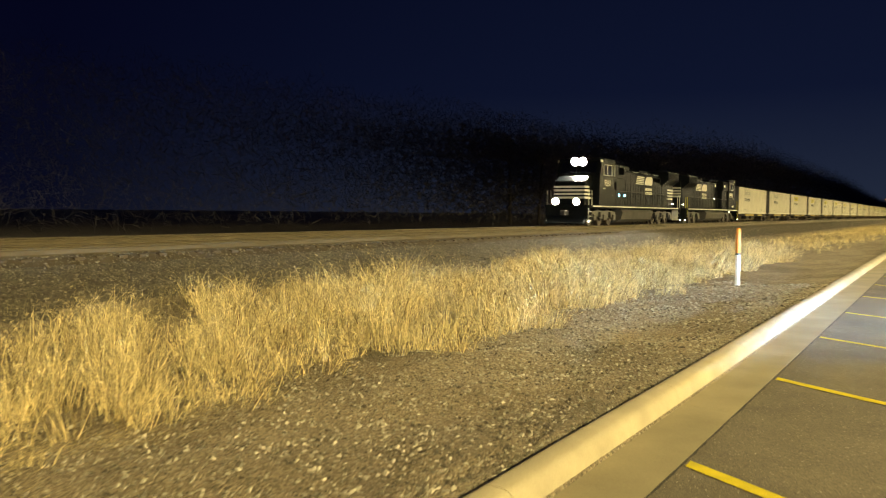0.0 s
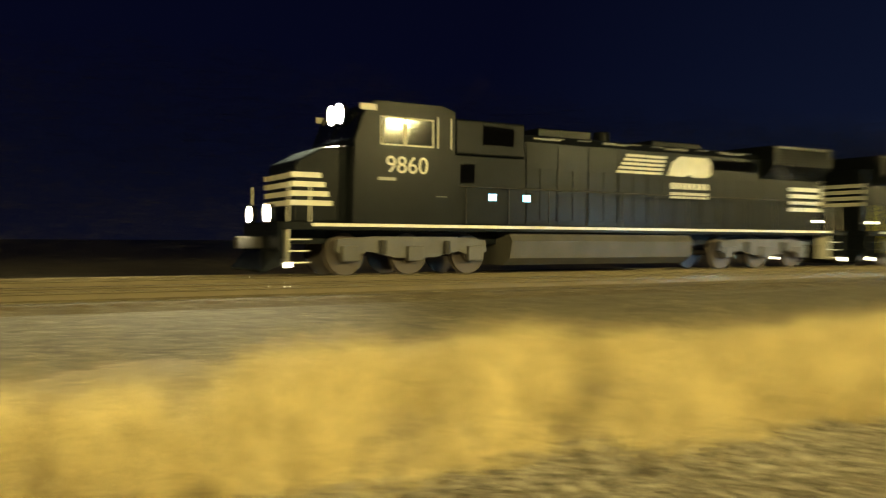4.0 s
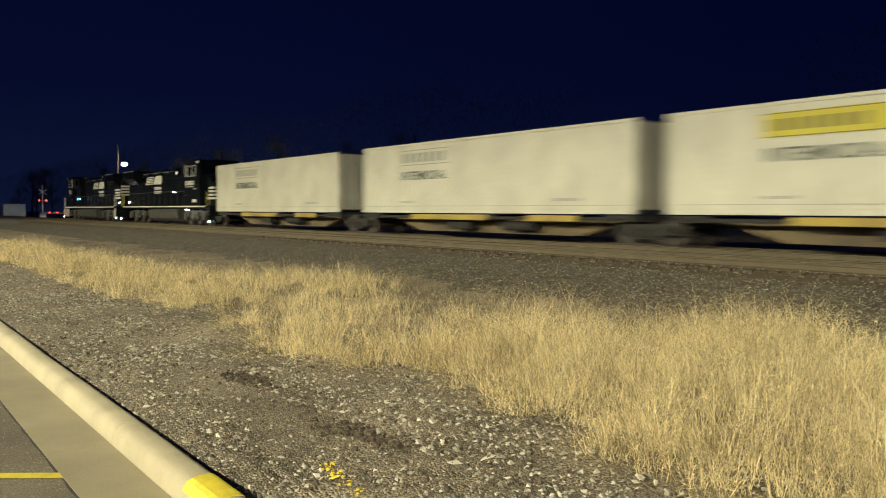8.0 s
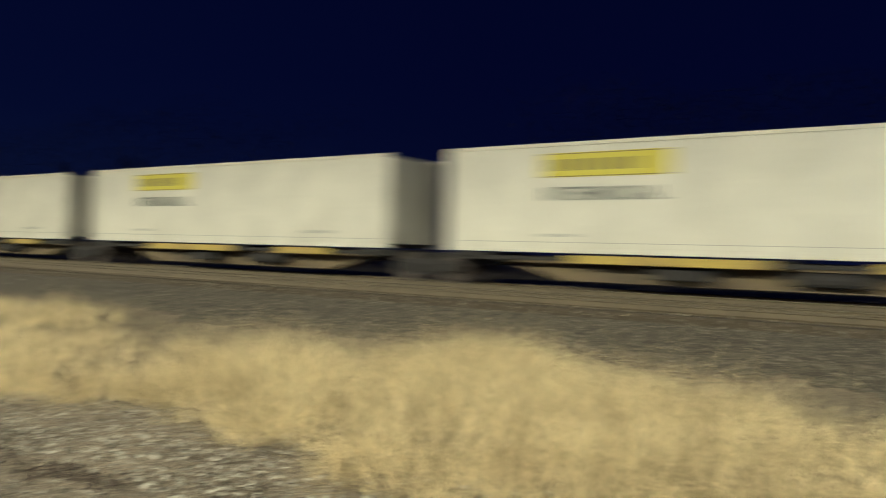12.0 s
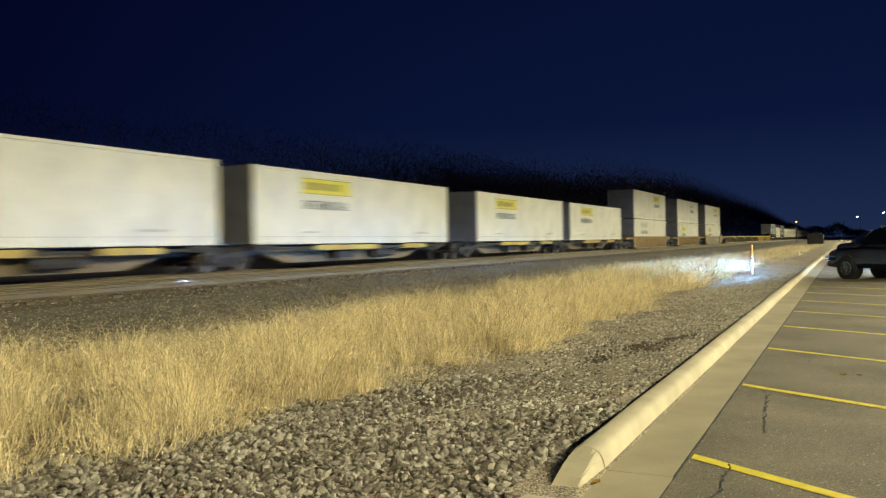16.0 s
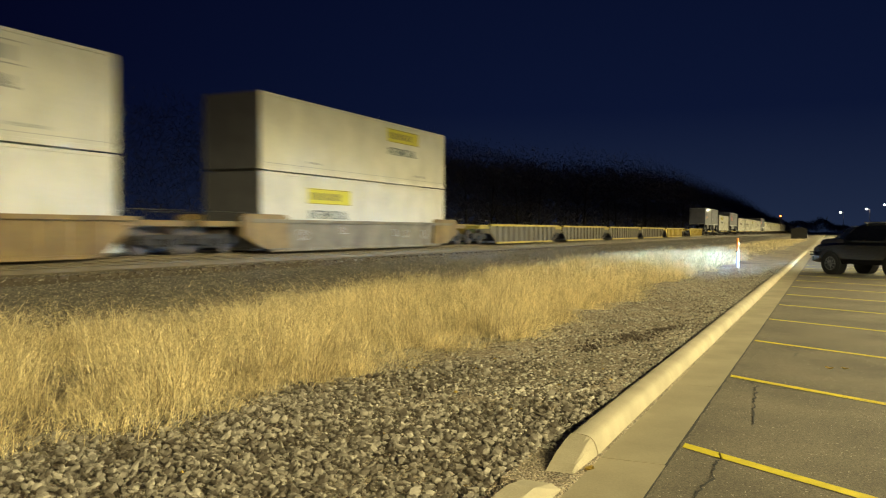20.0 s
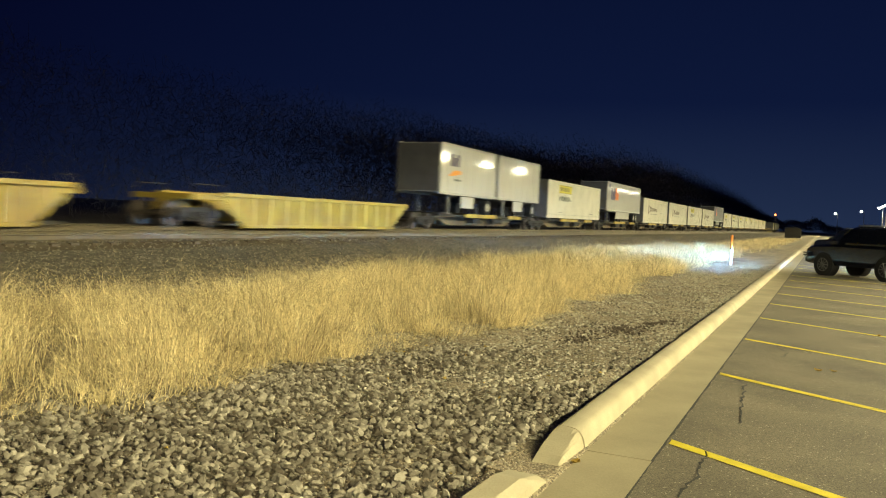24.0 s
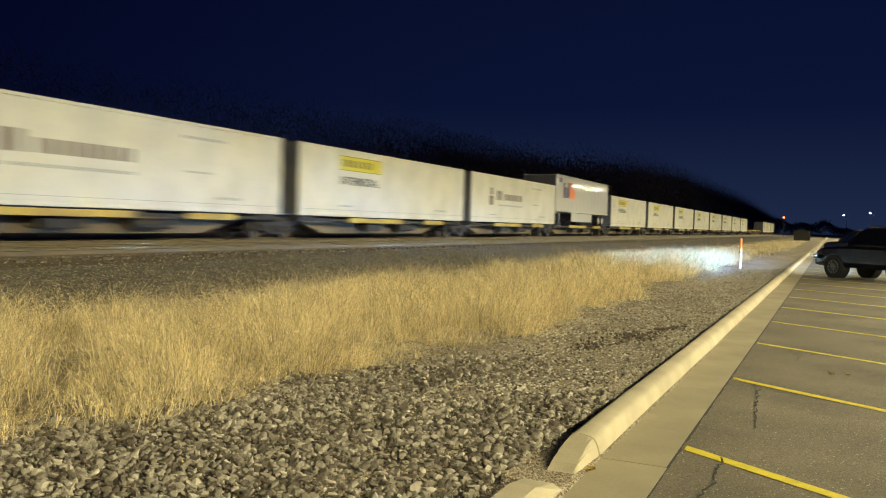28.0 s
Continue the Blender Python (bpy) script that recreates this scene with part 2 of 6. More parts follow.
# for an added emitter that makes the headlight's spill on the grass
M_SIDEBEAM = glow("side_spill_glow", (0.17, 0.43, 1.0), 720000.0)
M_TAIL = glow("tail_light_glow", (1.0, 0.06, 0.02), 5.0)
M_LAMPHEAD = glow("lamp_lens_glow", (1.0, 0.95, 0.80), 45.0)
M_BLUE = glow("blue_step_light_glow", (0.10, 0.50, 1.0), 9.0)
M_HOODGLINT = glow("hood_glint_glow", (1.0, 0.88, 0.60), 1.1)
M_FARHEAD = glow("far_headlight_glow", (0.75, 0.9, 1.0), 160.0)
M_SIGNAL = glow("orange_red_signal_glow", (1.0, 0.16, 0.04), 14.0)
M_RED = glow("red_signal_glow", (1.0, 0.05, 0.03), 4.0)


# ---------------------------------------------------------------- helpers
def cuboid(bm, x0, x1, y0, y1, z0, z1, bevel=0.0):
    r = bmesh.ops.create_cube(bm, size=1.0, matrix=Matrix.Translation(((x0 + x1) / 2, (y0 + y1) / 2, (z0 + z1) / 2))
                              @ Matrix.Diagonal((abs(x1 - x0), abs(y1 - y0), abs(z1 - z0), 1)))
    if bevel:
        vs = set(r["verts"])
        es = [e for e in bm.edges if e.verts[0] in vs and e.verts[1] in vs]
        bmesh.ops.bevel(bm, geom=es, offset=bevel, segments=2, affect="EDGES", profile=0.5)
    return bm


def rod(bm, a, b, r, r2=None, seg=10):
    a, b = Vector(a), Vector(b)
    d = b - a
    m = Matrix.Translation((a + b) / 2) @ d.to_track_quat("Z", "Y").to_matrix().to_4x4()
    bmesh.ops.create_cone(bm, cap_ends=True, segments=seg, radius1=r, radius2=r if r2 is None else r2, depth=d.length, matrix=m)
    return bm


def prism(bm, profile, axis, lo, hi):
    """Extrudes a closed profile of (a, b) pairs along an axis: 'x' takes (y, z), 'y' takes (x, z), 'z' takes (x, y)."""
    def at(a, b, c):
        return (c, a, b) if axis == "x" else (a, c, b) if axis == "y" else (a, b, c)
    lo_v = [bm.verts.new(at(a, b, lo)) for a, b in profile]
    hi_v = [bm.verts.new(at(a, b, hi)) for a, b in profile]
    n = len(profile)
    bm.faces.new(lo_v)
    bm.faces.new(list(reversed(hi_v)))
    for i in range(n):
        bm.faces.new((lo_v[i], hi_v[i], hi_v[(i + 1) % n], lo_v[(i + 1) % n]))
    bmesh.ops.recalc_face_normals(bm, faces=bm.faces[:])
    return bm


def finish(name, bm, mat, smooth=False):
    me = bpy.data.meshes.new(name)
    bmesh.ops.recalc_face_normals(bm, faces=bm.faces[:])
    bm.to_mesh(me)
    bm.free()
    me.materials.append(mat)
    if smooth:
        me.shade_smooth()
        me.set_sharp_from_angle(angle=radians(48))
    return me


def part(name, bm, mat, parent, label="", smooth=False):
    ob = new(name, finish(name, bm, mat, smooth))
    ob.parent = parent
    if label:
        ob["label"] = label
    return ob


def whole(name, bm, mat, label, category, kind="", group="", smooth=False):
    return tagged(new(name, finish(name, bm, mat, smooth)), label, category, group, kind)


def holder(name, label, category, group="", kind=""):
    return tagged(new(name), label, category, group, kind)


def fresh():
    return bmesh.new()


def raw(name, verts, faces, mat, smooth=False):
    """A mesh from numpy arrays of triangles or quads."""
    me = bpy.data.meshes.new(name)
    verts, faces = np.asarray(verts, np.float32), np.asarray(faces, np.int32)
    k = faces.shape[1]
    me.vertices.add(len(verts))
    me.vertices.foreach_set("co", verts.ravel())
    me.loops.add(faces.size)
    me.loops.foreach_set("vertex_index", faces.ravel())
    me.polygons.add(len(faces))
    me.polygons.foreach_set("loop_start", np.arange(0, faces.size, k, dtype=np.int32))
    me.update(calc_edges=True)
    me.validate()
    me.materials.append(mat)
    if smooth:
        me.shade_smooth()
    else:
        me.shade_flat()
    return new(name, me)

# ------------------------------------------------------------- the ground
rng = np.random.default_rng(7)


def smooth_step(a, b, v):
    k = np.clip((v - a) / (b - a), 0, 1)
    return k * k * (3 - 2 * k)


def land(x, y):
    """Height of the open ground: flat by the kerb, rising under the tracks, level beyond."""
    z = 0.02 + 0.035 * np.sin(x * 0.9 + 1.3 * np.sin(y * 0.8)) * np.sin(y * 1.3 + 0.4 * x) + 0.02 * np.sin(2.7 * x + y * 3.1)
    z = z * smooth_step(0.7, 1.6, y) + 0.02
    z = z - 0.10 * smooth_step(3.2, 5.0, y) * smooth_step(12.0, 9.0, y)
    z = z - 0.22 * smooth_step(0.56, 0.44, y)
    z = z + 0.080 * smooth_step(1.9, 0.85, y) * smooth_step(0.60, 0.74, y) * smooth_step(-0.9, 1.2, x) + 0.085 * smooth_step(1.7, 0.75, y) * smooth_step(0.50, 0.63, y) * smooth_step(-9.9, -11.4, x)
    return z - 0.30 * smooth_step(26.0, 34.0, y)


def build_ground():
    xs = np.unique(np.round(np.concatenate([np.linspace(-1600, -60, 26), np.linspace(-60, -26, 60), np.arange(-26, 40, 0.2), np.linspace(40, 90, 60), np.linspace(90, 1600, 30)]), 3))
    ys = np.unique(np.round(np.concatenate([np.linspace(-1600, -20, 12), np.linspace(-20, 0.3, 8), np.arange(0.4, 1.2, 0.04), np.arange(1.28, 9.2, 0.16), np.linspace(9.2, 34, 24), np.linspace(34, 1600, 16)]), 3))
    gx, gy = np.meshgrid(xs, ys, indexing="ij")
    z = land(gx, gy) + 0.012 * rng.standard_normal(gx.shape) * (gy > 0.85) * (gy < 12)
    z = np.where(gy < 0.36, -0.22, z)
    v = np.stack([gx, gy, z], -1).reshape(-1, 3)
    nx, ny = len(xs), len(ys)
    i, j = np.meshgrid(np.arange(nx - 1), np.arange(ny - 1), indexing="ij")
    a = (i * ny + j).ravel()
    f = np.stack([a, a + ny, a + ny + 1, a + 1], 1)
    ob = raw("ground", v, f, M_SOIL, smooth=True)
    tagged(ob, "brown gravelly soil beside the parking lot", "ground", kind="structure")


def stones(name, centres, sizes, mat, label, fine=False):
    """Many angular stones, jittered and squashed lumps with flat faces, in one mesh; fine ones are bedded in the ground."""
    if fine:
        base = np.array([(1, 0, 0), (-1, 0, 0), (0, 1, 0), (0, -1, 0), (0, 0, 1), (0, 0, -1)], float) * 1.15
        base[4], base[5] = (0.5, 0.15, 0.95), (-0.4, -0.1, 0.85)
        tri = np.array([(0, 2, 4), (2, 5, 4), (2, 1, 5), (1, 3, 5), (3, 4, 5), (3, 0, 4)])
    else:
        phi = (1 + 5 ** 0.5) / 2
        base = np.array([(-1, phi, 0), (1, phi, 0), (-1, -phi, 0), (1, -phi, 0), (0, -1, phi), (0, 1, phi), (0, -1, -phi), (0, 1, -phi), (phi, 0, -1), (phi, 0, 1), (-phi, 0, -1), (-phi, 0, 1)], float) / 1.9
        tri = np.array([(0, 11, 5), (0, 5, 1), (0, 1, 7), (0, 7, 10), (0, 10, 11), (1, 5, 9), (5, 11, 4), (11, 10, 2), (10, 7, 6), (7, 1, 8), (3, 9, 4), (3, 4, 2), (3, 2, 6), (3, 6, 8), (3, 8, 9), (4, 9, 5), (2, 4, 11), (6, 2, 10), (8, 6, 7), (9, 8, 1)])
    n, k = len(centres), len(base)
    jit = base[None] * (1 + 0.42 * rng.uniform(-1, 1, (n, k, 1))) + 0.14 * rng.standard_normal((n, k, 3))
    jit = jit * (sizes[:, None, None] * 0.5 * np.stack([rng.uniform(0.75, 1.3, n), rng.uniform(0.7, 1.2, n), rng.uniform(0.5, 0.95, n)], 1)[:, None])
    ang = rng.uniform(0, 6.28, n)
    c, s = np.cos(ang)[:, None], np.sin(ang)[:, None]
    x, y = jit[..., 0] * c - jit[..., 1] * s, jit[..., 0] * s + jit[..., 1] * c
    tilt = rng.uniform(-0.7, 0.7, (n, 1))
    z = jit[..., 2] * np.cos(tilt) + x * np.sin(tilt)
    v = np.stack([x, y, z], -1) + centres[:, None]
    f = tri[None] + (np.arange(n) * k)[:, None, None]
    ob = raw(name, v.reshape(-1, 3), f.reshape(-1, 3), mat)
    return tagged(ob, label, "gravel", kind="stuff")


def scatter(n, x0, x1, y0, y1, low, high, lift=0.2):
    x, y = rng.uniform(x0, x1, n), rng.uniform(y0, y1, n)
    size = low * (high / low) ** (rng.uniform(0, 1, n) ** 1.6)
    return np.stack([x, y, land(x, y) + size * lift], 1), size


def build_gravel():
    # coarse crushed stone round the break in the kerb
    c, s = scatter(31000, -7.5, 2.6, 0.80, 4.4, 0.024, 0.068, 0.25)
    edge = 1.0 - smooth_step(-1.2, 1.6, c[:, 0] + 0.25 * (c[:, 1] - 2.0)) + 0.3 * np.sin(c[:, 1] * 2.2 + c[:, 0])
    keep = (rng.uniform(0, 1, len(c)) < np.clip(edge, 0, 1)) & (c[:, 0] > -6.9 + 0.5 * np.sin(2 * c[:, 1])) & ((c[:, 1] > 0.95) | (c[:, 0] > -0.4))
    c[:, 2] += 0.02 * rng.uniform(0, 1, len(c))
    stones("coarse_gravel", c[keep], s[keep], M_STONE, "coarse grey crushed stone heaped beside the kerb end")
    # finer stone along the rest of the verge
    c, s = scatter(62000, -0.6, 30.0, 0.80, 4.1, 0.011, 0.038, 0.2)
    c[:, 0] = -0.6 + 30.6 * rng.uniform(0, 1, len(c)) ** 1.6
    c[:, 2] = land(c[:, 0], c[:, 1]) + 0.2 * s
    keep = rng.uniform(0, 1, len(c)) < 0.92
    c2, s2 = scatter(52000, -24.0, -5.6, 0.66, 4.6, 0.009, 0.040, 0.2)
    clump = np.sin(c2[:, 0] * 0.8 + 2.1 * np.sin(c2[:, 1] * 1.1)) + np.sin(c2[:, 1] * 2.3 - c2[:, 0] * 0.5) + 0.9 * rng.standard_normal(len(c2))
    k2 = clump > -0.8
    c3, s3 = scatter(2600, -14.5, -8.6, 2.0, 3.7, 0.02, 0.055, 0.25)
    k3 = np.sin(c3[:, 0] * 1.1 + 0.8) * 0.5 + 2.9 - c3[:, 1] + 0.35 * rng.standard_normal(len(c3)) > 0
    stones("verge_gravel", np.concatenate([c[keep], c2[k2], c3[k3]]), np.concatenate([s[keep], s2[k2], s3[k3]]), M_PEBBLE, "loose pale gravel scattered over brown soil", True)
    # sparser stone farther down the verge
    c, s = scatter(5500, -46.0, -23.0, 0.7, 3.4, 0.015, 0.05, 0.2)
    stones("sparse_gravel", c, s, M_PEBBLE, "sparse gravel on the far verge", True)
    # low heaps of dark crumbled earth and dead weeds
    cs, ss = [], []
    for px, py, rx, ry, n in ((-13.9, 2.04, 0.40, 0.14, 160), (-11.6, 1.9, 0.7, 0.16, 220), (5.3, 1.6, 0.5, 0.28, 200), (6.6, 1.35, 0.35, 0.2, 110), (4.2, 1.9, 0.5, 0.2, 90)):
        x, y = px + rx * rng.standard_normal(n) * 0.6, py + ry * rng.standard_normal(n) * 0.6
        size = rng.uniform(0.015, 0.05, n)
        cs.append(np.stack([x, y, land(x, y) + 0.01 + 0.03 * rng.uniform(0, 1, n)], 1))
        ss.append(size)
    stones("earth_clods", np.concatenate(cs), np.concatenate(ss), M_EARTH, "dark crumbled earth and dead weeds on the gravel", True)
    c, s = scatter(40, -11.0, -10.1, 1.16, 1.42, 0.02, 0.045, 0.35)
    c[:, 1] = 1.28 - 0.22 * (c[:, 0] + 10.6) + 0.03 * rng.standard_normal(len(c))
    stones("painted_gravel", c, s, M_LINE, "gravel with a streak of yellow paint", True)
    c, s = scatter(300, -7.0, 3.0, 0.9, 4.0, 0.02, 0.05, 0.55)
    stones("fallen_leaves", c[::6], s[::6] * np.ones(50), M_LEAF, "few dry yellow leaves on the gravel", True)


def build_leaves():
    """Single dry leaves on the lot and in the gutter."""
    r = random.Random(12)
    for x, y, z, size in ((-0.9, 0.535, 0.012, 0.045), (4.14, -0.86, 0.006, 0.05), (4.2, -1.02, 0.006, 0.04), (1.7, -2.2, 0.006, 0.04), (8.3, -1.7, 0.006, 0.05), (-12.7, -1.2, 0.006, 0.05)):
        bm = fresh()
        a = r.uniform(0, 6.28)
        rings = []
        for k, w in enumerate((0.05, 0.55, 0.7, 0.45, 0.04)):
            f = (k / 4 - 0.5) * 2
            curl = 0.25 * f * f
            row = [Vector((f, w * g, curl + 0.22 * g * g)) for g in (-1, 0, 1)]
            rings.append([bm.verts.new(Matrix.Rotation(a, 3, "Z") @ p * size) for p in row])
        for p, q in zip(rings, rings[1:]):
            for i in range(2):
                bm.faces.new((p[i], q[i], q[i + 1], p[i + 1]))
        bmesh.ops.solidify(bm, geom=bm.faces[:], thickness=0.0015)
        ob = whole("fallen_leaf", bm, M_LEAF, "curled dry yellow-brown leaf lying on the pavement", "leaf", group="fallen leaves")
        ob.location = (x, y, z)


def blades(x, y, tall, width, lean, ang=None, droop=0.0):
    """Bent tapering stalks, three triangles each; droop lets the tips hang over."""
    n = len(x)
    base = np.stack([x, y, land(x, y) - 0.02], 1)
    turn = rng.uniform(0, 6.283, n)
    ang = rng.uniform(0, 6.283, n) if ang is None else ang
    bend, droop = lean * tall, droop * np.ones(n)
    d = np.stack([np.cos(ang), np.sin(ang), 0 * ang], 1)
    side = np.stack([-np.sin(turn), np.cos(turn), 0 * turn], 1)
    w = width[:, None]
    up = np.array([0, 0, 1.0])

    def at(f):
        return base + up * (tall * (f - droop * f ** 3))[:, None] + d * (bend * f ** 2)[:, None]
    p1, tip = at(0.6), at(1.0)
    v = np.stack([base - side * w, base + side * w, p1 - side * w, p1 + side * w, tip], 1)
    i = (np.arange(n) * 5)[:, None]
    tri = np.concatenate([i + np.array([t]) for t in ((0, 1, 3), (0, 3, 2), (2, 3, 4))])
    return v.reshape(-1, 3), tri, tip


def wisps(at, length, half, lift=0.5):
    """Feathery side twigs and drooping leaf ends, one slim triangle each."""
    n = len(at)
    d = rng.standard_normal((n, 3)) + np.array([0, 0, lift])
    d *= (length / np.linalg.norm(d, axis=1))[:, None]
    s = np.cross(d, rng.standard_normal((n, 3)))
    s *= half[:, None] / (np.linalg.norm(s, axis=1)[:, None] + 1e-9)
    return np.stack([at - s, at + s, at + d], 1).reshape(-1, 3), np.arange(3 * n).reshape(-1, 3)


def seeds(at, size):
    """Small seed clusters, two triangles each."""
    n = len(at)
    d = rng.standard_normal((n, 3)) + np.array([0, 0, 0.8])
    d *= (size * rng.uniform(0.8, 1.8, n) / np.linalg.norm(d, axis=1))[:, None]
    s = np.cross(d, rng.standard_normal((n, 3)))
    s *= (0.28 * size)[:, None] / (np.linalg.norm(s, axis=1)[:, None] + 1e-9)
    v = np.stack([at - d, at - s, at + s, at + d], 1)
    i = (np.arange(n) * 4)[:, None]
    return v.reshape(-1, 3), np.concatenate([i + np.array([(0, 1, 2)]), i + np.array([(1, 3, 2)])])


def grass_front(x):
    return 3.42 + 0.26 * np.sin(x * 0.9) + 0.20 * np.sin(x * 2.3 + 1) + 0.12 * np.sin(x * 5.1) + 0.7 * smooth_step(3.0, -2.5, x) * smooth_step(-9.5, -6.5, x) - 0.45 * np.exp(-((x + 15.5) / 1.3) ** 2) - 0.35 * np.exp(-((x + 10.1) / 0.9) ** 2) - 0.7 * smooth_step(-19, -26, x) - 0.30 * np.exp(-((x - 6.0) / 6.0) ** 2)


def build_grass():
    """Dry grass in a strip between the gravel verge and the track."""
    m = 18000
    cx = np.concatenate([rng.uniform(-15, 12, int(m * 0.60)), rng.uniform(12, 44, int(m * 0.22)), rng.uniform(-46, -15, int(m * 0.18))])
    m = len(cx)
    cy = 2.9 + 7.0 * rng.uniform(0, 1, m) ** 1.12
    front = grass_front(cx)
    back = 7.9 + 0.7 * np.sin(cx * 0.55 + 2) + 0.5 * np.sin(cx * 1.9) - 1.9 * smooth_step(-12.0, -15.0, cx) + 0.7 * smooth_step(10, 20, cx) + 3.3 * np.exp(-((cx + 24.5) / 3.2) ** 2) + 1.3 * np.exp(-((cx - 1.5) / 5.0) ** 2) + 1.5 * np.exp(-((cx + 13.3) / 2.2) ** 2) + 2.0 * np.exp(-((cx + 17.6) / 2.0) ** 2)
    patch = np.sin(cx * 1.1 + 0.7) * np.sin(cy * 1.7 + cx * 0.3) + 0.6 * np.sin(cx * 2.9 - cy * 2.2) + 0.35 * np.sin(7.1 * cx + 3 * cy) * np.sin(6.3 * cy)
    hole = np.exp(-((cx + 23.0) / 2.4) ** 2 - ((cy - 6.0) / 0.55) ** 2)
    keep = (cy > front + 0.10 * rng.standard_normal(m)) & (cy < back + 0.45 * rng.standard_normal(m)) & (patch + 0.4 * rng.standard_normal(m) > -0.60) & (hole < 0.5)
    cx, cy, patch, back, front = cx[keep], cy[keep], patch[keep], back[keep], front[keep]
    m = len(cx)
    # each tuft has its own height, lean and spread
    high = (0.59 + 0.19 * np.clip(patch, -1, 1) + 0.15 * rng.standard_normal(m)).clip(0.20, 0.98)
    high *= (1 - 0.30 * smooth_step(-1.6, 0.2, cy - back)) * (0.50 + 0.50 * smooth_step(0.0, 0.8, cy - front)) * (1 - 0.22 * smooth_step(-12, -20, cx))
    high *= 1 + 0.50 * np.exp(-((cx + 22.4) / 2.4) ** 2 - ((cy - 8.4) / 1.3) ** 2) + 0.50 * np.exp(-((cx + 17.4) / 2.0) ** 2 - ((cy - 8.0) / 1.4) ** 2)
    heading, push = rng.uniform(0, 6.283, m), np.abs(0.34 * rng.standard_normal(m))
    count = rng.poisson(13, m)
    k = np.repeat(np.arange(m), count)
    n = len(k)
    ox, oy = 0.055 * rng.standard_normal(n), 0.055 * rng.standard_normal(n)
    x, y = cx[k] + ox, cy[k] + oy
    tall = high[k] * rng.uniform(0.45, 1.2, n)
    lx = push[k] * np.cos(heading[k]) + 3.0 * ox + 0.34 * rng.standard_normal(n)
    ly = push[k] * np.sin(heading[k]) + 3.0 * oy + 0.34 * rng.standard_normal(n) - 0.30 * smooth_step(0.5, 0.0, cy[k] - front[k])
    far = smooth_step(8, 40, np.abs(x + 5))
    width = 0.0011 + 0.0011 * rng.uniform(0, 1, n) + 0.0036 * far
    v1, t1, tips = blades(x, y, tall, width, np.hypot(lx, ly).clip(0.02, 1.2), np.arctan2(ly, lx), rng.uniform(0.0, 0.45, n))
    # curling leaves low among the stalks
    pick = rng.integers(0, n, 70000)
    h = tall[pick] * rng.uniform(0.3, 0.95, len(pick))
    v2, t2, _ = blades(x[pick] + 0.03 * rng.standard_normal(len(pick)), y[pick], h, width[pick] * 1.2, rng.uniform(0.3, 1.1, len(pick)), None, rng.uniform(0.1, 0.6, len(pick)))
    # seed heads and side twigs feather out the upper half
    pick = rng.integers(0, n, 430000)
    drop = 0.72 * rng.uniform(0, 1, len(pick)) ** 1.1
    base = np.stack([x[pick], y[pick], land(x[pick], y[pick])], 1)
    spot = tips[pick] * (1 - drop)[:, None] + base * drop[:, None] + 0.012 * rng.standard_normal((len(pick), 3))
    v3, t3 = wisps(spot, rng.uniform(0.025, 0.085, len(pick)) * (1 - 0.35 * drop), 0.0012 + 0.0016 * rng.uniform(0, 1, len(pick)) + 0.0045 * far[pick])
    pick = rng.integers(0, n, 90000)
    v7, t7 = seeds(tips[pick] + 0.02 * rng.standard_normal((len(pick), 3)), 0.005 + 0.007 * rng.uniform(0, 1, len(pick)) + 0.008 * far[pick])
    ob = raw("dry_grass", np.concatenate([v1, v2, v3, v7]), np.concatenate([t1, t2 + len(v1), t3 + len(v1) + len(v2), t7 + len(v1) + len(v2) + len(v3)]), M_GRASS)
    tagged(ob, "tall dry straw-coloured grass between gravel and track", "grass", kind="stuff")
    # the strip runs on into the distance
    m = 30000
    fx = np.concatenate([rng.uniform(38, 150, m // 2), rng.uniform(-110, -42, m - m // 2)])
    fy = np.where(fx > 0, rng.uniform(2.4, 8.2, m), rng.uniform(2.6, 6.0, m))
    lump = np.sin(fx * 0.7 + fy) + np.sin(fx * 1.9 - 1.7 * fy) + 0.8 * np.sin(fx * 0.23)
    keep = (lump + 0.8 * rng.standard_normal(m) > -0.4) & ((fx < 0) | (fy > 4.3 - 1.4 * smooth_step(34, 60, fx) + 0.7 * np.sin(fx * 0.35) + 0.5 * np.sin(fx * 1.3) + 0.3 * rng.standard_normal(m)))
    fx, fy, lump = fx[keep], fy[keep], lump[keep]
    m = len(fx)
    v4, t4, _ = blades(fx, fy, rng.uniform(0.12, 0.40, m) + 0.08 * lump.clip(-1, 2), np.full(m, 0.009), rng.uniform(0.1, 0.9, m), None, rng.uniform(0, 0.4, m))
    ob = raw("far_grass", v4, t4, M_GRASS)
    tagged(ob, "low dry grass strip running off along the track", "grass", kind="stuff")
    # weeds on the ballast slope behind
    m = 16000
    wx = rng.uniform(-28, 30, m)
    wy = 8.2 + 2.6 * rng.uniform(0, 1, m) ** 1.5
    k = np.sin(wx * 1.7 + 3 * np.sin(wy)) + 0.8 * rng.standard_normal(m) > 0.5
    v5, t5, tp5 = blades(wx[k], wy[k], rng.uniform(0.1, 0.38, k.sum()), np.full(k.sum(), 0.0022), rng.uniform(0.1, 0.9, k.sum()))
    pick = rng.integers(0, len(tp5), 7000)
    v6, t6 = seeds(tp5[pick] + 0.02 * rng.standard_normal((len(pick), 3)), rng.uniform(0.008, 0.018, len(pick)))
    ob = raw("trackside_weeds", np.concatenate([v5, v6]), np.concatenate([t5, t6 + len(v5)]), M_WEED)
    tagged(ob, "sparse dark dry weeds on the ballast slope", "weeds", kind="stuff")
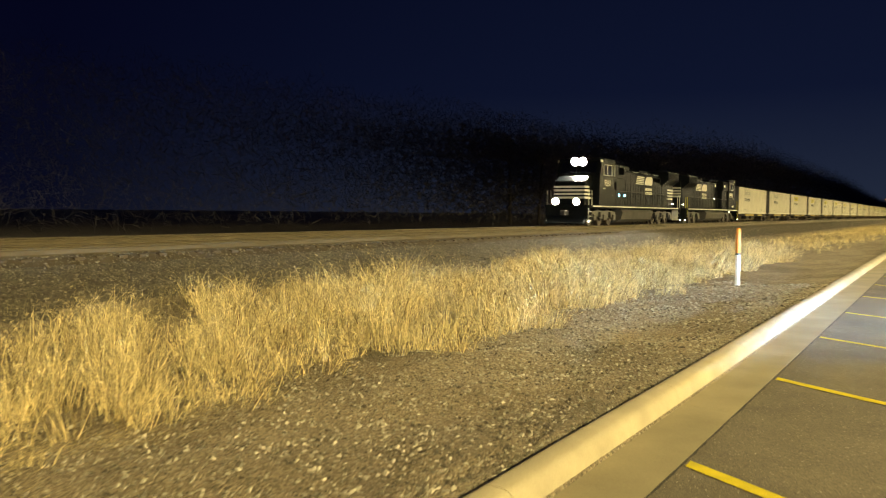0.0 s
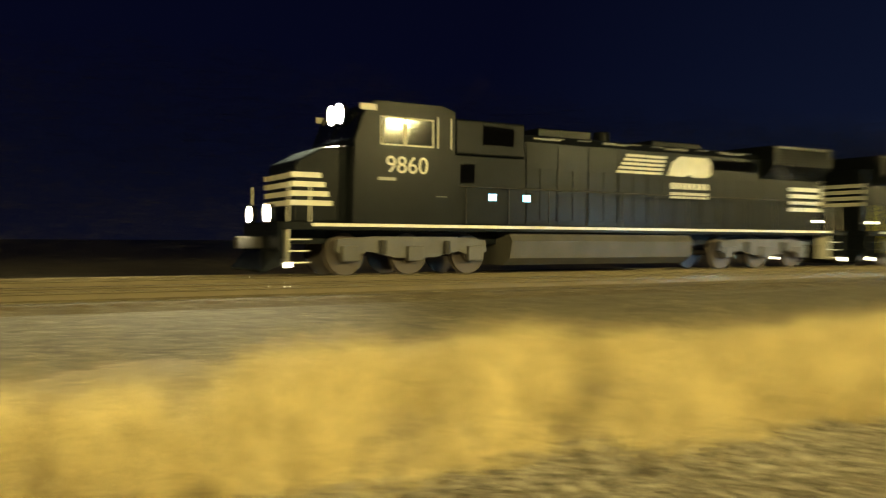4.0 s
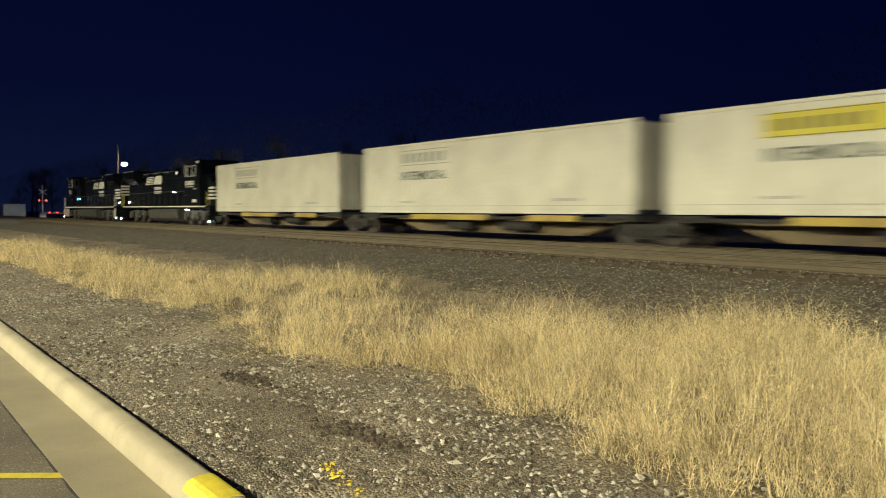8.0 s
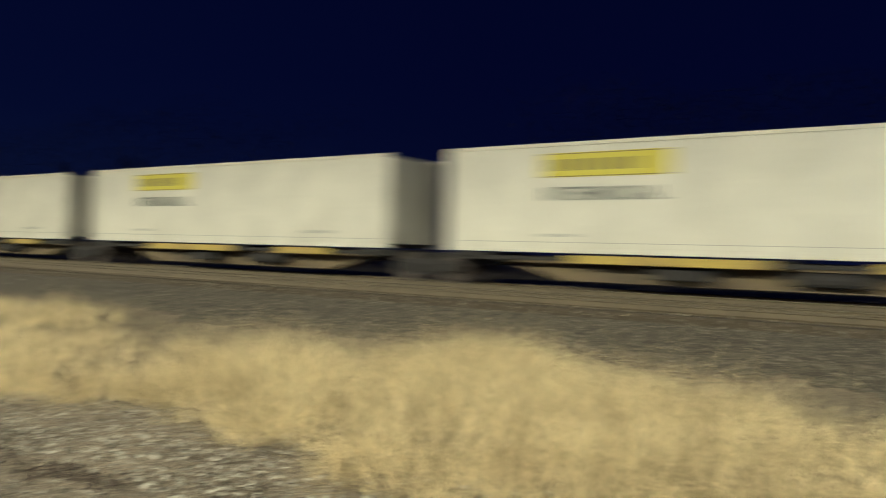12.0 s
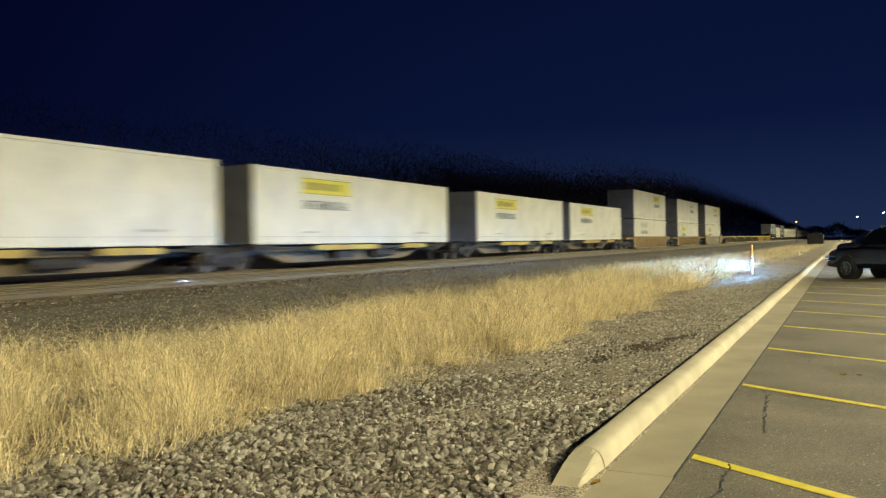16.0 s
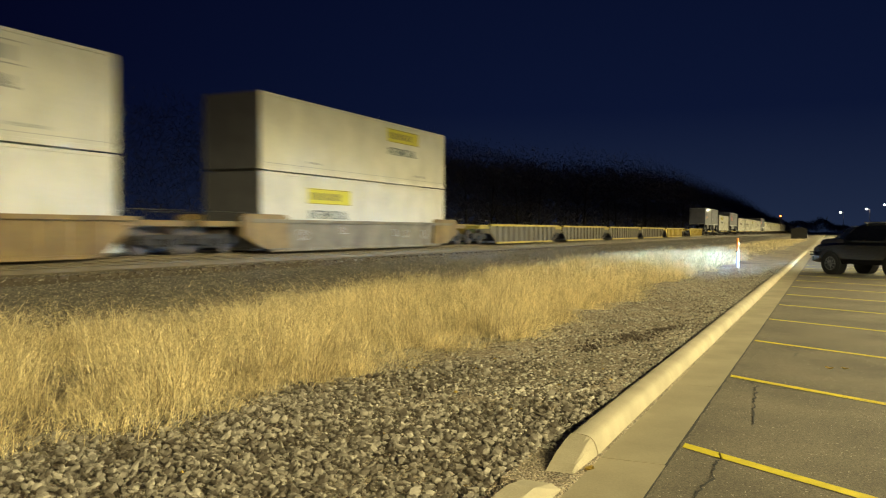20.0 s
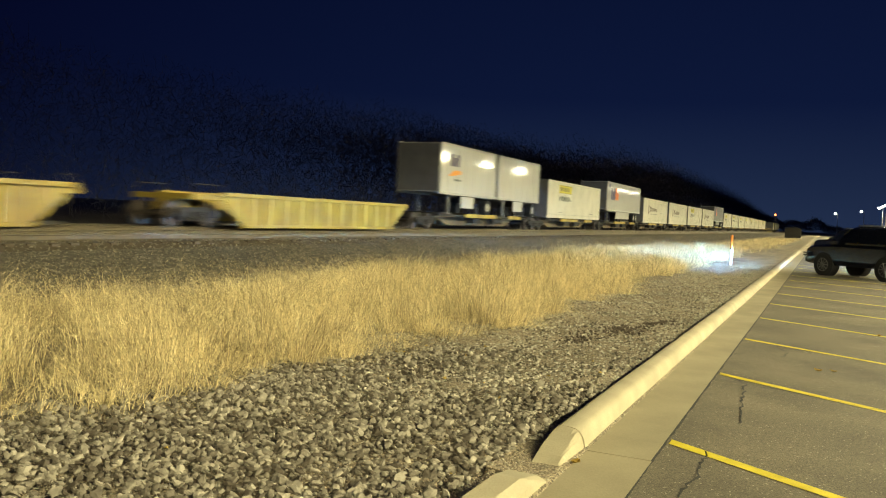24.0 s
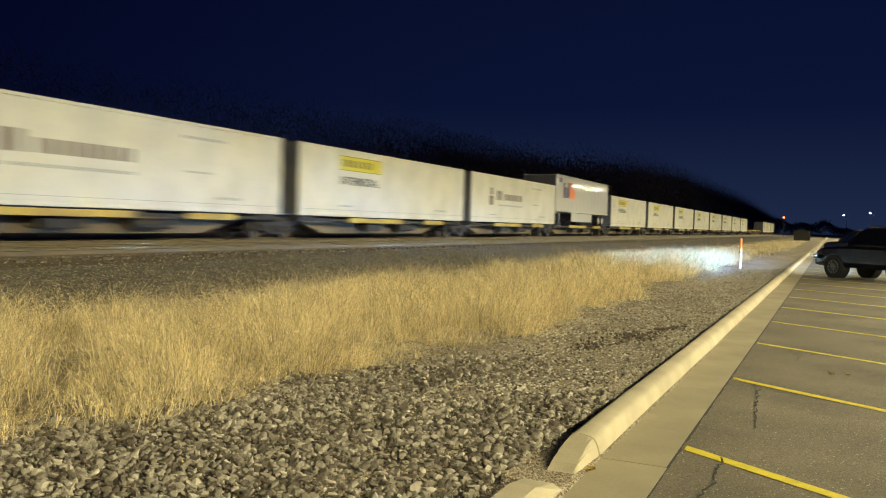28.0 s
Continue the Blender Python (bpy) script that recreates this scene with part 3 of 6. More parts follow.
    # low flattened straw along the front edge
    m = 9000
    sx = rng.uniform(-22, 16, m)
    sy = grass_front(sx) + 0.16 * rng.standard_normal(m)
    a = rng.uniform(0, 6.283, m)
    ln = rng.uniform(0.12, 0.40, m)
    b0 = np.stack([sx, sy, land(sx, sy) + 0.01], 1)
    dd = np.stack([np.cos(a) * ln, -np.abs(np.sin(a)) * ln * 0.7, rng.uniform(0.0, 0.35, m) * ln], 1)
    ss = np.stack([-np.sin(a), np.cos(a), 0 * a], 1) * 0.002
    v = np.stack([b0 - ss, b0 + ss, b0 + dd], 1)
    ob = raw("fallen_straw", v.reshape(-1, 3), np.arange(3 * m).reshape(-1, 3), M_GRASS)
    tagged(ob, "bent straw lying at the edge of the grass", "grass", kind="stuff")


M_EARTH = material("dark_earth", (0.085, 0.063, 0.045), 0.95, vary=0.5, scale=8, fine=50, bump=0.4, island=0.3)
M_LEAF = material("dry_leaf", (0.45, 0.30, 0.06), 0.8, vary=0.3, scale=5, fine=30, bump=0)
M_WEED = material("dark_dry_weeds", (0.30, 0.25, 0.15), 0.8, vary=0.5, scale=1, fine=5, bump=0, island=0.5)


# ------------------------------------------------------- lot, kerb, lines
SLANT = Vector((-0.55, -0.835, 0))          # the way the stall lines run from the gutter
STALL = 3.17


def build_lot():
    bm = fresh()
    cuboid(bm, -150, 330, -70, 0.12, -0.2, 0.0)
    whole("parking_lot", bm, M_ASPHALT, "worn dark asphalt parking lot with hairline cracks", "pavement", "structure")
    lines_ = [[(3.17, 0.06), (2.95, -0.12), (2.72, -0.21), (2.3, -0.22), (1.84, -0.25), (1.24, -0.29), (0.9, -0.30)], [(2.72, -0.21), (2.6, -0.7), (2.3, -1.3), (2.2, -2.2)],
              [(0.04, -0.1), (-0.22, -0.2), (-0.45, -0.17), (-0.72, -0.19), (-1.04, -0.16), (-1.5, -0.2)], [(6.0, -0.3), (5.4, -0.5), (4.9, -0.45)],
              [(-12.9, -0.5), (-12.4, -0.75), (-12.0, -0.9), (-11.2, -0.95)], [(-15.0, -0.3), (-14.4, -0.42), (-13.8, -0.4)]]
    for way_ in lines_:
        bm = fresh()
        pts = []
        for (ax, ay), (bx, by) in zip(way_, way_[1:]):
            for k in range(6):
                pts.append((ax + (bx - ax) * k / 6 + random.uniform(-0.02, 0.02), ay + (by - ay) * k / 6 + random.uniform(-0.02, 0.02)))
        lo, hi = [], []
        for px, py in pts:
            w = random.uniform(0.003, 0.012)
            lo.append(bm.verts.new((px - w, py - w, 0.004)))
            hi.append(bm.verts.new((px + w, py + w, 0.004)))
        for i in range(len(pts) - 1):
            bm.faces.new((lo[i], hi[i], hi[i + 1], lo[i + 1]))
        whole("asphalt_crack", bm, M_UNDER, "thin dark crack in the asphalt", "crack", "structure")
    bm = fresh()
    for xa, xb, y0 in ((-10.4, 60.0, 0.118), (-60.0, -10.4, -0.018)):
        xs_ = np.arange(xa, xb, 0.12)
        lo = [bm.verts.new((q, y0 - 0.004 - random.uniform(0, 0.014), 0.0035)) for q in xs_]
        hi = [bm.verts.new((q, y0 + 0.006, 0.0035)) for q in xs_]
        for i in range(len(xs_) - 1):
            bm.faces.new((lo[i], lo[i + 1], hi[i + 1], hi[i]))
    whole("gutter_joint", bm, M_UNDER, "dark crumbling joint between asphalt and gutter", "joint", "structure")
    # stall lines
    for k in [*range(0, 12), *range(-13, -3)]:
        x0 = k * STALL + (0.03 if k >= 0 else 0.8)
        y0 = 0.09 if k >= 0 else 0.0
        a, b = Vector((x0, y0, 0)), Vector((x0, y0, 0)) + SLANT * 5.6
        wd = Vector((0.066, 0, 0))
        bm = fresh()
        cuts = 14
        lo = [bm.verts.new(a.lerp(b, i / cuts) - wd * random.uniform(0.88, 1.05) + Vector((0, 0, 0.004))) for i in range(cuts + 1)]
        hi = [bm.verts.new(a.lerp(b, i / cuts) + wd * random.uniform(0.88, 1.05) + Vector((0, 0, 0.004))) for i in range(cuts + 1)]
        for i in range(cuts):
            bm.faces.new((lo[i], hi[i], hi[i + 1], lo[i + 1]))
        whole("stall_line", bm, M_LINE, "worn yellow painted parking stall line", "road marking", group="stall lines")


KERB = [(0.525, -0.2), (0.525, 0.0), (0.531, 0.04), (0.542, 0.080), (0.556, 0.110), (0.576, 0.131), (0.604, 0.144), (0.65, 0.150), (0.695, 0.152), (0.718, 0.148), (0.731, 0.136), (0.735, 0.10), (0.735, -0.2)]


def loft(bm, sections):
    """Joins closed cross-sections of equal length, given as lists of points."""
    rings = [[bm.verts.new(p) for p in s] for s in sections]
    n = len(rings[0])
    bm.faces.new(rings[0])
    bm.faces.new(list(reversed(rings[-1])))
    for a, b in zip(rings, rings[1:]):
        for i in range(n):
            bm.faces.new((a[i], b[i], b[(i + 1) % n], a[(i + 1) % n]))
    return bm


def build_kerb():
    def run(xa, xb, name, label, dy):
        kerb = holder(name, label, "kerb", kind="structure")
        step = 3.0
        x = xa
        while x < xb - 0.1:
            e = min(x + step, xb)
            bm = fresh()
            secs = []
            for q in np.linspace(x + 0.003, e - 0.003, 6):
                wob = 0.003 * math.sin(q * 0.9) + 0.001 * math.sin(q * 2.1)
                secs.append([(q, a + wob + dy, b + (0.0015 * math.sin(q * 1.3) if b > 0.05 else 0)) for a, b in KERB])
            loft(bm, secs)
            part("kerb_stone", bm, M_CONCRETE, kerb, smooth=True)
            bm = fresh()
            cuboid(bm, x + 0.004, e - 0.004, 0.085 + dy, 0.523 + dy, -0.2, 0.006)
            part("gutter_slab", bm, M_GUTTER, kerb)
            x = e
        return kerb

    def nose(parent, x_full, x_end, dy):
        """The kerb's end, ramped down and chipped."""
        bm = fresh()
        secs = []
        for k, f in enumerate((0.0, 0.2, 0.45, 0.7, 0.9, 1.0)):
            x = x_full + (x_end - x_full) * f
            top = 0.158 * (1 - f) ** 0.9 + 0.006 * math.sin(5 * k)
            secs.append([(x + 0.02 * math.sin(k * 2.1 + a * 9), a + dy + (0.03 * f if a < 0.56 else 0.0), min(b, top) if b > 0 else b) for a, b in KERB])
        loft(bm, secs)
        part("kerb_end", bm, M_CONCRETE, parent, "chipped sloping concrete kerb end")

    right = run(-0.55, 60.0, "kerb_1", "pale concrete kerb and gutter beside the parking lot", 0.04)
    nose(right, -0.55, -1.12, 0.04)
    left = run(-60.45, -10.45, "kerb_2", "pale concrete kerb with a yellow painted end", -0.10)
    nose(left, -10.45, -9.9, -0.10)
    bm = fresh()
    loft(bm, [[(q, a - 0.10 + (-0.003 if a < 0.62 else 0.003), b + 0.003) for a, b in KERB if b > 0.05] for q in (-10.95, -10.75, -10.50)])
    part("paint_patch", bm, M_LINE, left, "yellow painted patch on the kerb end")
    # low concrete lip and gutter across the drain opening between the two ends
    lip = holder("kerb_3", "low concrete flume edge in the kerb opening", "kerb", kind="structure")
    bm = fresh()
    cuboid(bm, -10.44, -0.56, 0.115, 0.555, -0.2, 0.005)
    part("gutter_slab", bm, M_GUTTER, lip)
    bm = fresh()
    loft(bm, [[(x0, 0.557, -0.2), (x0, 0.557, 0.006), (x0 - 0.02, 0.72, 0.02), (x0 - 0.05, 0.95, 0.05), (x0 - 0.05, 0.95, -0.2)] for x0 in (-1.12, -1.36)])
    part("flume_floor", bm, M_SOIL, lip, "silt lying in the kerb opening")
    bm = fresh()
    loft(bm, [[(-1.40, 0.57, -0.2), (-1.40, 0.57, 0.02), (-1.40, 0.63, 0.05), (-1.42, 0.80, 0.06), (-1.42, 0.82, -0.2)],
              [(-1.75, 0.57, -0.2), (-1.75, 0.575, 0.075), (-1.75, 0.62, 0.125), (-1.78, 0.76, 0.135), (-1.78, 0.79, -0.2)],
              [(-2.2, 0.565, -0.2), (-2.2, 0.575, 0.095), (-2.2, 0.615, 0.14), (-2.2, 0.75, 0.15), (-2.2, 0.775, -0.2)],
              [(-6.0, 0.565, -0.2), (-6.0, 0.575, 0.095), (-6.0, 0.615, 0.14), (-6.0, 0.75, 0.15), (-6.0, 0.775, -0.2)]])
    part("kerb_stone", bm, M_CONCRETE, lip)


# -------------------------------------------------------------- the track
M_RUSTY = material("rust_stained_ballast", (0.105, 0.08, 0.048), 0.95, vary=0.35, scale=2, fine=30, bump=0.6)
ZR = 0.74                     # top of rail
NEAR_C, FAR_C = 15.32, 19.55  # track centres


def build_track():
    bm = fresh()
    prism(bm, [(9.8, -0.1), (12.0, 0.18), (13.7, ZR - 0.33), (14.1, ZR - 0.31), (21.6, ZR - 0.26), (24.4, 0.05), (25.2, -0.4), (9.8, -0.4)], "x", -900, 900)
    whole("ballast_bed", bm, M_BALLAST, "dark grey railway ballast bank", "ballast", "structure")
    bm = fresh()
    prism(bm, [(13.62, 0.30), (13.80, 0.41), (14.15, ZR - 0.19), (14.53, ZR - 0.185), (14.53, 0.30)], "x", -900, 900)
    whole("ballast_shoulder", bm, M_RUSTY, "rust-stained ballast shoulder beside the near rail", "ballast", "structure")
    n = 29000
    x = np.concatenate([rng.uniform(-26, 34, int(n * 0.75)), rng.uniform(-70, 90, n - int(n * 0.75))])
    y = np.where(rng.uniform(0, 1, n) < 0.25, rng.uniform(13.4, 14.5, n), rng.uniform(8.6, 14.0, n))
    z = np.interp(y, [8.6, 9.8, 12.0, 13.62, 13.8, 14.15, 14.5], [-0.05, -0.08, 0.18, 0.38, 0.42, 0.55, 0.555])
    size = rng.uniform(0.02, 0.06, n)
    keep = (y > 10.2) | (rng.uniform(0, 1, n) < 0.5)
    stones("ballast_stones", np.stack([x, y, z + 0.012], 1)[keep], size[keep], M_BALLASTSTONE, "angular grey ballast stones on the track bank", True)
    prof = [(-0.07, 0), (0.07, 0), (0.07, 0.012), (0.012, 0.04), (0.012, 0.13), (0.036, 0.145), (0.036, 0.172), (-0.036, 0.172), (-0.036, 0.145), (-0.012, 0.13), (-0.012, 0.04), (-0.07, 0.012)]
    for centre, label in ((NEAR_C, "rusty rails of the empty near track"), (FAR_C, "rusty rails under the passing train")):
        track = holder("railway_track", label, "track", group="railway tracks", kind="structure")
        for off in (-0.755, 0.755):
            bm = fresh()
            prism(bm, [(centre + off + a, ZR - 0.18 + b) for a, b in prof], "x", -900, 900)
            part("rail", bm, M_RAIL, track)
            bm = fresh()
            cuboid(bm, -900, 900, centre + off - 0.032, centre + off + 0.032, ZR - 0.009, ZR)
            part("rail_head", bm, M_RAILHEAD, track, "bright worn running surface")
        bm = fresh()
        cuboid(bm, -0.11, 0.11, centre - 1.3, centre + 1.3, ZR - 0.33, ZR - 0.185)
        tie = finish("sleeper", bm, M_TIE)
        for k in range(-75, 100):
            ob = new("sleeper", tie)
            ob.parent = track
            ob.location = (k * 0.55 + random.uniform(-0.02, 0.02), random.uniform(-0.04, 0.04), 0)


# ---------------------------------------------------------------- trees
def build_tree(name, x, y, h, seed, label):
    r = random.Random(seed)
    tree = holder(name, label, "tree", group="bare trees behind the track")
    tree.location = (x, y, -0.3)
    bm = fresh()
    lean = Vector((r.uniform(-0.06, 0.06), r.uniform(-0.06, 0.06), 1))
    top = lean * h * 0.75
    rod(bm, (0, 0, 0), top * 0.5, h * 0.018, h * 0.012, 7)
    rod(bm, top * 0.5, top, h * 0.012, h * 0.004, 6)
    tips = []
    for k in range(11):
        f = r.uniform(0.25, 0.95)
        a = r.uniform(0, 6.28)
        b0 = top * f
        ln = h * r.uniform(0.16, 0.34) * (1.15 - f * 0.55)
        b1 = b0 + Vector((math.cos(a) * ln * 0.7, math.sin(a) * ln * 0.7, ln * r.uniform(0.5, 0.9)))
        rod(bm, b0, b1, h * 0.006, h * 0.002, 5)
        tips += [(b0.lerp(b1, r.uniform(0.3, 1.0)), ln) for _ in range(5)]
    part("trunk", bm, M_BARK, tree)
    rr = np.random.default_rng(seed)
    n = 1100
    pick = rr.integers(0, len(tips), n)
    c = np.array([tuple(tips[i][0]) for i in pick])
    ln = np.array([tips[i][1] for i in pick])
    d = rr.standard_normal((n, 3)) + np.array([0, 0, 0.7])
    d /= np.linalg.norm(d, axis=1)[:, None]
    a = c + 0.12 * ln[:, None] * rr.standard_normal((n, 3))
    b = a + d * (ln * rr.uniform(0.25, 0.6, n))[:, None]
    s = np.cross(d, rr.standard_normal((n, 3)))
    s *= (0.008 + 0.012 * rr.uniform(0, 1, n))[:, None] / (np.linalg.norm(s, axis=1)[:, None] + 1e-6)
    v = np.stack([a - s, a + s, b], 1).reshape(-1, 3)
    crown = raw("crown", v, np.arange(3 * n).reshape(-1, 3), M_TWIG)
    crown.parent = tree
    return tree


def build_trees():
    kinds = [build_tree("bare_tree", 130 + 21 * k, 48 + 5 * (k % 2), 13 + 2.0 * (k % 3), 40 + k, "tall bare tree standing dark behind the track") for k in range(4)]
    r = random.Random(3)
    for i in range(60):
        x = -330 + i * 9.5 if i < 26 else 118 + (i - 26) * 8.5
        x += r.uniform(-4, 4)
        y = r.uniform(46, 62)
        h = r.uniform(0.85, 1.15)
        t = copy_thing(kinds[i % 4], pose(x, y, -0.3, 0, 0, r.uniform(0, 360)))
        t.scale = (h, h, h)
    # the woods farther back, one dense dark mass of stems and twigs
    rr = np.random.default_rng(5)
    thin, mass, fringe = 90000, 70000, 95000
    n = thin + mass + fringe
    kind = np.repeat([0, 1, 2], [thin, mass, fringe])
    x = np.concatenate([np.where(rr.uniform(0, 1, thin) < 0.42, rr.uniform(-420, -70, thin), 150 - 190 * rr.uniform(0, 1, thin) ** 1.5), 60 + 940 * rr.uniform(0, 1, mass + fringe) ** 1.55])
    x = np.where((kind > 0) & (x < 130) & (rr.uniform(0, 1, n) > smooth_step(50, 130, x)), 130 + 300 * rr.uniform(0, 1, n), x)
    y = rr.uniform(50, 72, n)
    crown = np.interp(x, [-420, -100, -60, 60, 100, 150, 215, 260, 340, 640, 880, 1300], [17.5, 18.0, 15.0, 14.0, 15.5, 17.0, 20.0, 23.5, 27.5, 28.0, 21.0, 17.0]) * y / 60
    crown = crown * (1 + 0.06 * np.sin(x * 0.105 + 0.1 * y) + 0.05 * np.sin(x * 0.26 + 0.2 * y) + 0.035 * np.sin(x * 0.61 - 0.3 * y))
    up = rr.uniform(0, 1, n)
    z = crown * np.choose(kind, [up ** 0.85, 0.82 * up ** 0.7, 0.62 + 0.38 * up ** 1.9])
    c = np.stack([x, y, z], 1)
    d = rr.standard_normal((n, 3)) * np.array([1, 1, 1.2])
    d *= (rr.uniform(0.45, 1.1, n) * np.choose(kind, [2.0, 1.7, 0.85]) / np.linalg.norm(d, axis=1))[:, None]
    s = np.cross(d, rr.standard_normal((n, 3)))
    s *= np.choose(kind, [0.016 + 0 * x, 0.04 + 0.14 * smooth_step(70, 180, x), 0.014 + 0.046 * smooth_step(70, 200, x)])[:, None] / (np.linalg.norm(s, axis=1)[:, None] + 1e-6)
    v = np.stack([c - s, c + s, c + d], 1).reshape(-1, 3)
    ob = raw("far_woods", v, np.arange(3 * n).reshape(-1, 3), M_TWIG)
    tagged(ob, "dense dark bare woods behind the railway", "woods", kind="stuff")
    # a low line of trees closing the view along the lot
    n = 60000
    x, y = rr.uniform(560, 700, n), rr.uniform(-420, 44, n)
    z = (7.0 + 2.2 * np.sin(y * 0.07) + 1.6 * np.sin(y * 0.19 + 1) + 1.2 * np.sin(y * 0.43)) * rr.uniform(0, 1, n) ** 0.5
    c = np.stack([x, y, z], 1)
    d = rr.standard_normal((n, 3)) * rr.uniform(0.4, 1.2, (n, 1))
    s = np.cross(d, rr.standard_normal((n, 3)))
    s *= 0.22 / (np.linalg.norm(s, axis=1)[:, None] + 1e-6)
    ob = raw("far_treeline", np.stack([c - s, c + s, c + d], 1).reshape(-1, 3), np.arange(3 * n).reshape(-1, 3), M_TWIG)
    tagged(ob, "low dark tree line on the horizon", "woods", kind="stuff")

# ---------------------------------------------------------------- the train
MOVING = []     # things of the train and their distance behind the first container's front
WHEELS = []     # wheelsets, which roll


def rides(ob, u, z=0.0, turn=0):
    MOVING.append((ob, u, z, turn))
    ob.matrix_basis = pose(u, FAR_C, ZR + z, 0, 0, turn)
    return ob


def axle_mesh(radius, name):
    bm = fresh()
    for side in (-1, 1):
        y = 0.72 * side
        rod(bm, (0, y - 0.065, 0), (0, y + 0.065, 0), radius, None, 24)
        rod(bm, (0, y + 0.07 * side, 0), (0, y + 0.13 * side, 0), radius * 0.42, radius * 0.36, 12)
        rod(bm, (0, y - 0.09 * side, 0), (0, y - 0.06 * side, 0), radius * 1.06, None, 24)
        for k in range(3):
            a = k * 2.094
            rod(bm, (0.18 * math.cos(a), y + 0.10 * side, 0.18 * math.sin(a)), (0.18 * math.cos(a), y + 0.15 * side, 0.18 * math.sin(a)), 0.03, None, 6)
    rod(bm, (0, -0.95, 0), (0, 0.95, 0), 0.08, None, 10)
    return finish(name, bm, M_WHEEL)


WHEEL_CAR = axle_mesh(0.42, "wheelset")
WHEEL_LOCO = axle_mesh(0.53, "wheelset")


def sideframe_mesh():
    bm = fresh()
    top = [(-1.12, 0.50), (-1.05, 0.62), (-0.45, 0.66), (0.45, 0.66), (1.05, 0.62), (1.12, 0.50), (1.10, 0.34), (0.72, 0.36), (0.42, 0.20), (-0.42, 0.20), (-0.72, 0.36), (-1.10, 0.34)]
    prism(bm, top, "y", -1.06, -0.94)
    for k in range(3):
        rod(bm, (-0.2 + 0.2 * k, -1.09, 0.26), (-0.2 + 0.2 * k, -1.09, 0.52), 0.075, None, 8)
    for s in (-0.89, 0.89):
        cuboid(bm, s - 0.16, s + 0.16, -1.12, -0.93, 0.32, 0.54, 0.03)
    return finish("side_frame", bm, M_UNDER)


SIDEFRAME = sideframe_mesh()


def truck(parent, x):
    """A two-axle freight truck under a car."""
    bm = fresh()
    cuboid(bm, -0.2, 0.2, -1.0, 1.0, 0.36, 0.62, 0.03)
    rod(bm, (0, 0, 0.6), (0, 0, 0.72), 0.3, None, 14)
    t = part("truck", bm, M_UNDER, parent)
    t.location = (x, 0, 0)
    for turn in (0, 180):
        f = new("side_frame", SIDEFRAME)
        f.parent = t
        f.matrix_basis = pose(0, 0, 0, 0, 0, turn)
    for ax in (-0.89, 0.89):
        w = new("wheelset", WHEEL_CAR)
        w.parent = t
        w.matrix_basis = pose(ax, 0, 0.42)
        WHEELS.append((w, ax, 0.42, 0.42))
    return t


def bars(bm, x0, x1, z0, z1, count, y):
    """A row of upright plain bars standing for writing that cannot be read."""
    w = (x1 - x0) / count
    for i in range(count):
        cuboid(bm, x0 + i * w, x0 + i * w + w * 0.62, y - 0.006, y, z0, z1)
    return bm


def lettering(text, size, mat, parent, m, name="lettering", label="", wide=0.0, bold=0.0):
    cu = bpy.data.curves.new(name, "FONT")
    cu.body, cu.size, cu.extrude, cu.offset = text, size, 0.003, bold
    tmp = bpy.data.objects.new(name, cu)
    scene.collection.objects.link(tmp)
    me = bpy.data.meshes.new_from_object(tmp)
    bpy.data.objects.remove(tmp)
    me.materials.clear()
    me.materials.append(mat)
    if wide:
        xs = [v.co.x for v in me.vertices]
        k = wide / (max(xs) - min(xs))
        for v in me.vertices:
            v.co.x = (v.co.x - min(xs)) * k
    ob = new(name, me)
    ob.parent = parent
    ob.matrix_basis = m
    if label:
        ob["label"] = label
    return ob


# darker than the side paint: the shade on the front ends is in the colour
M_FRONT = material("shaded_front_paint", (0.13, 0.125, 0.13), 0.7, vary=0.35, scale=1.2, fine=12, bump=0.1)


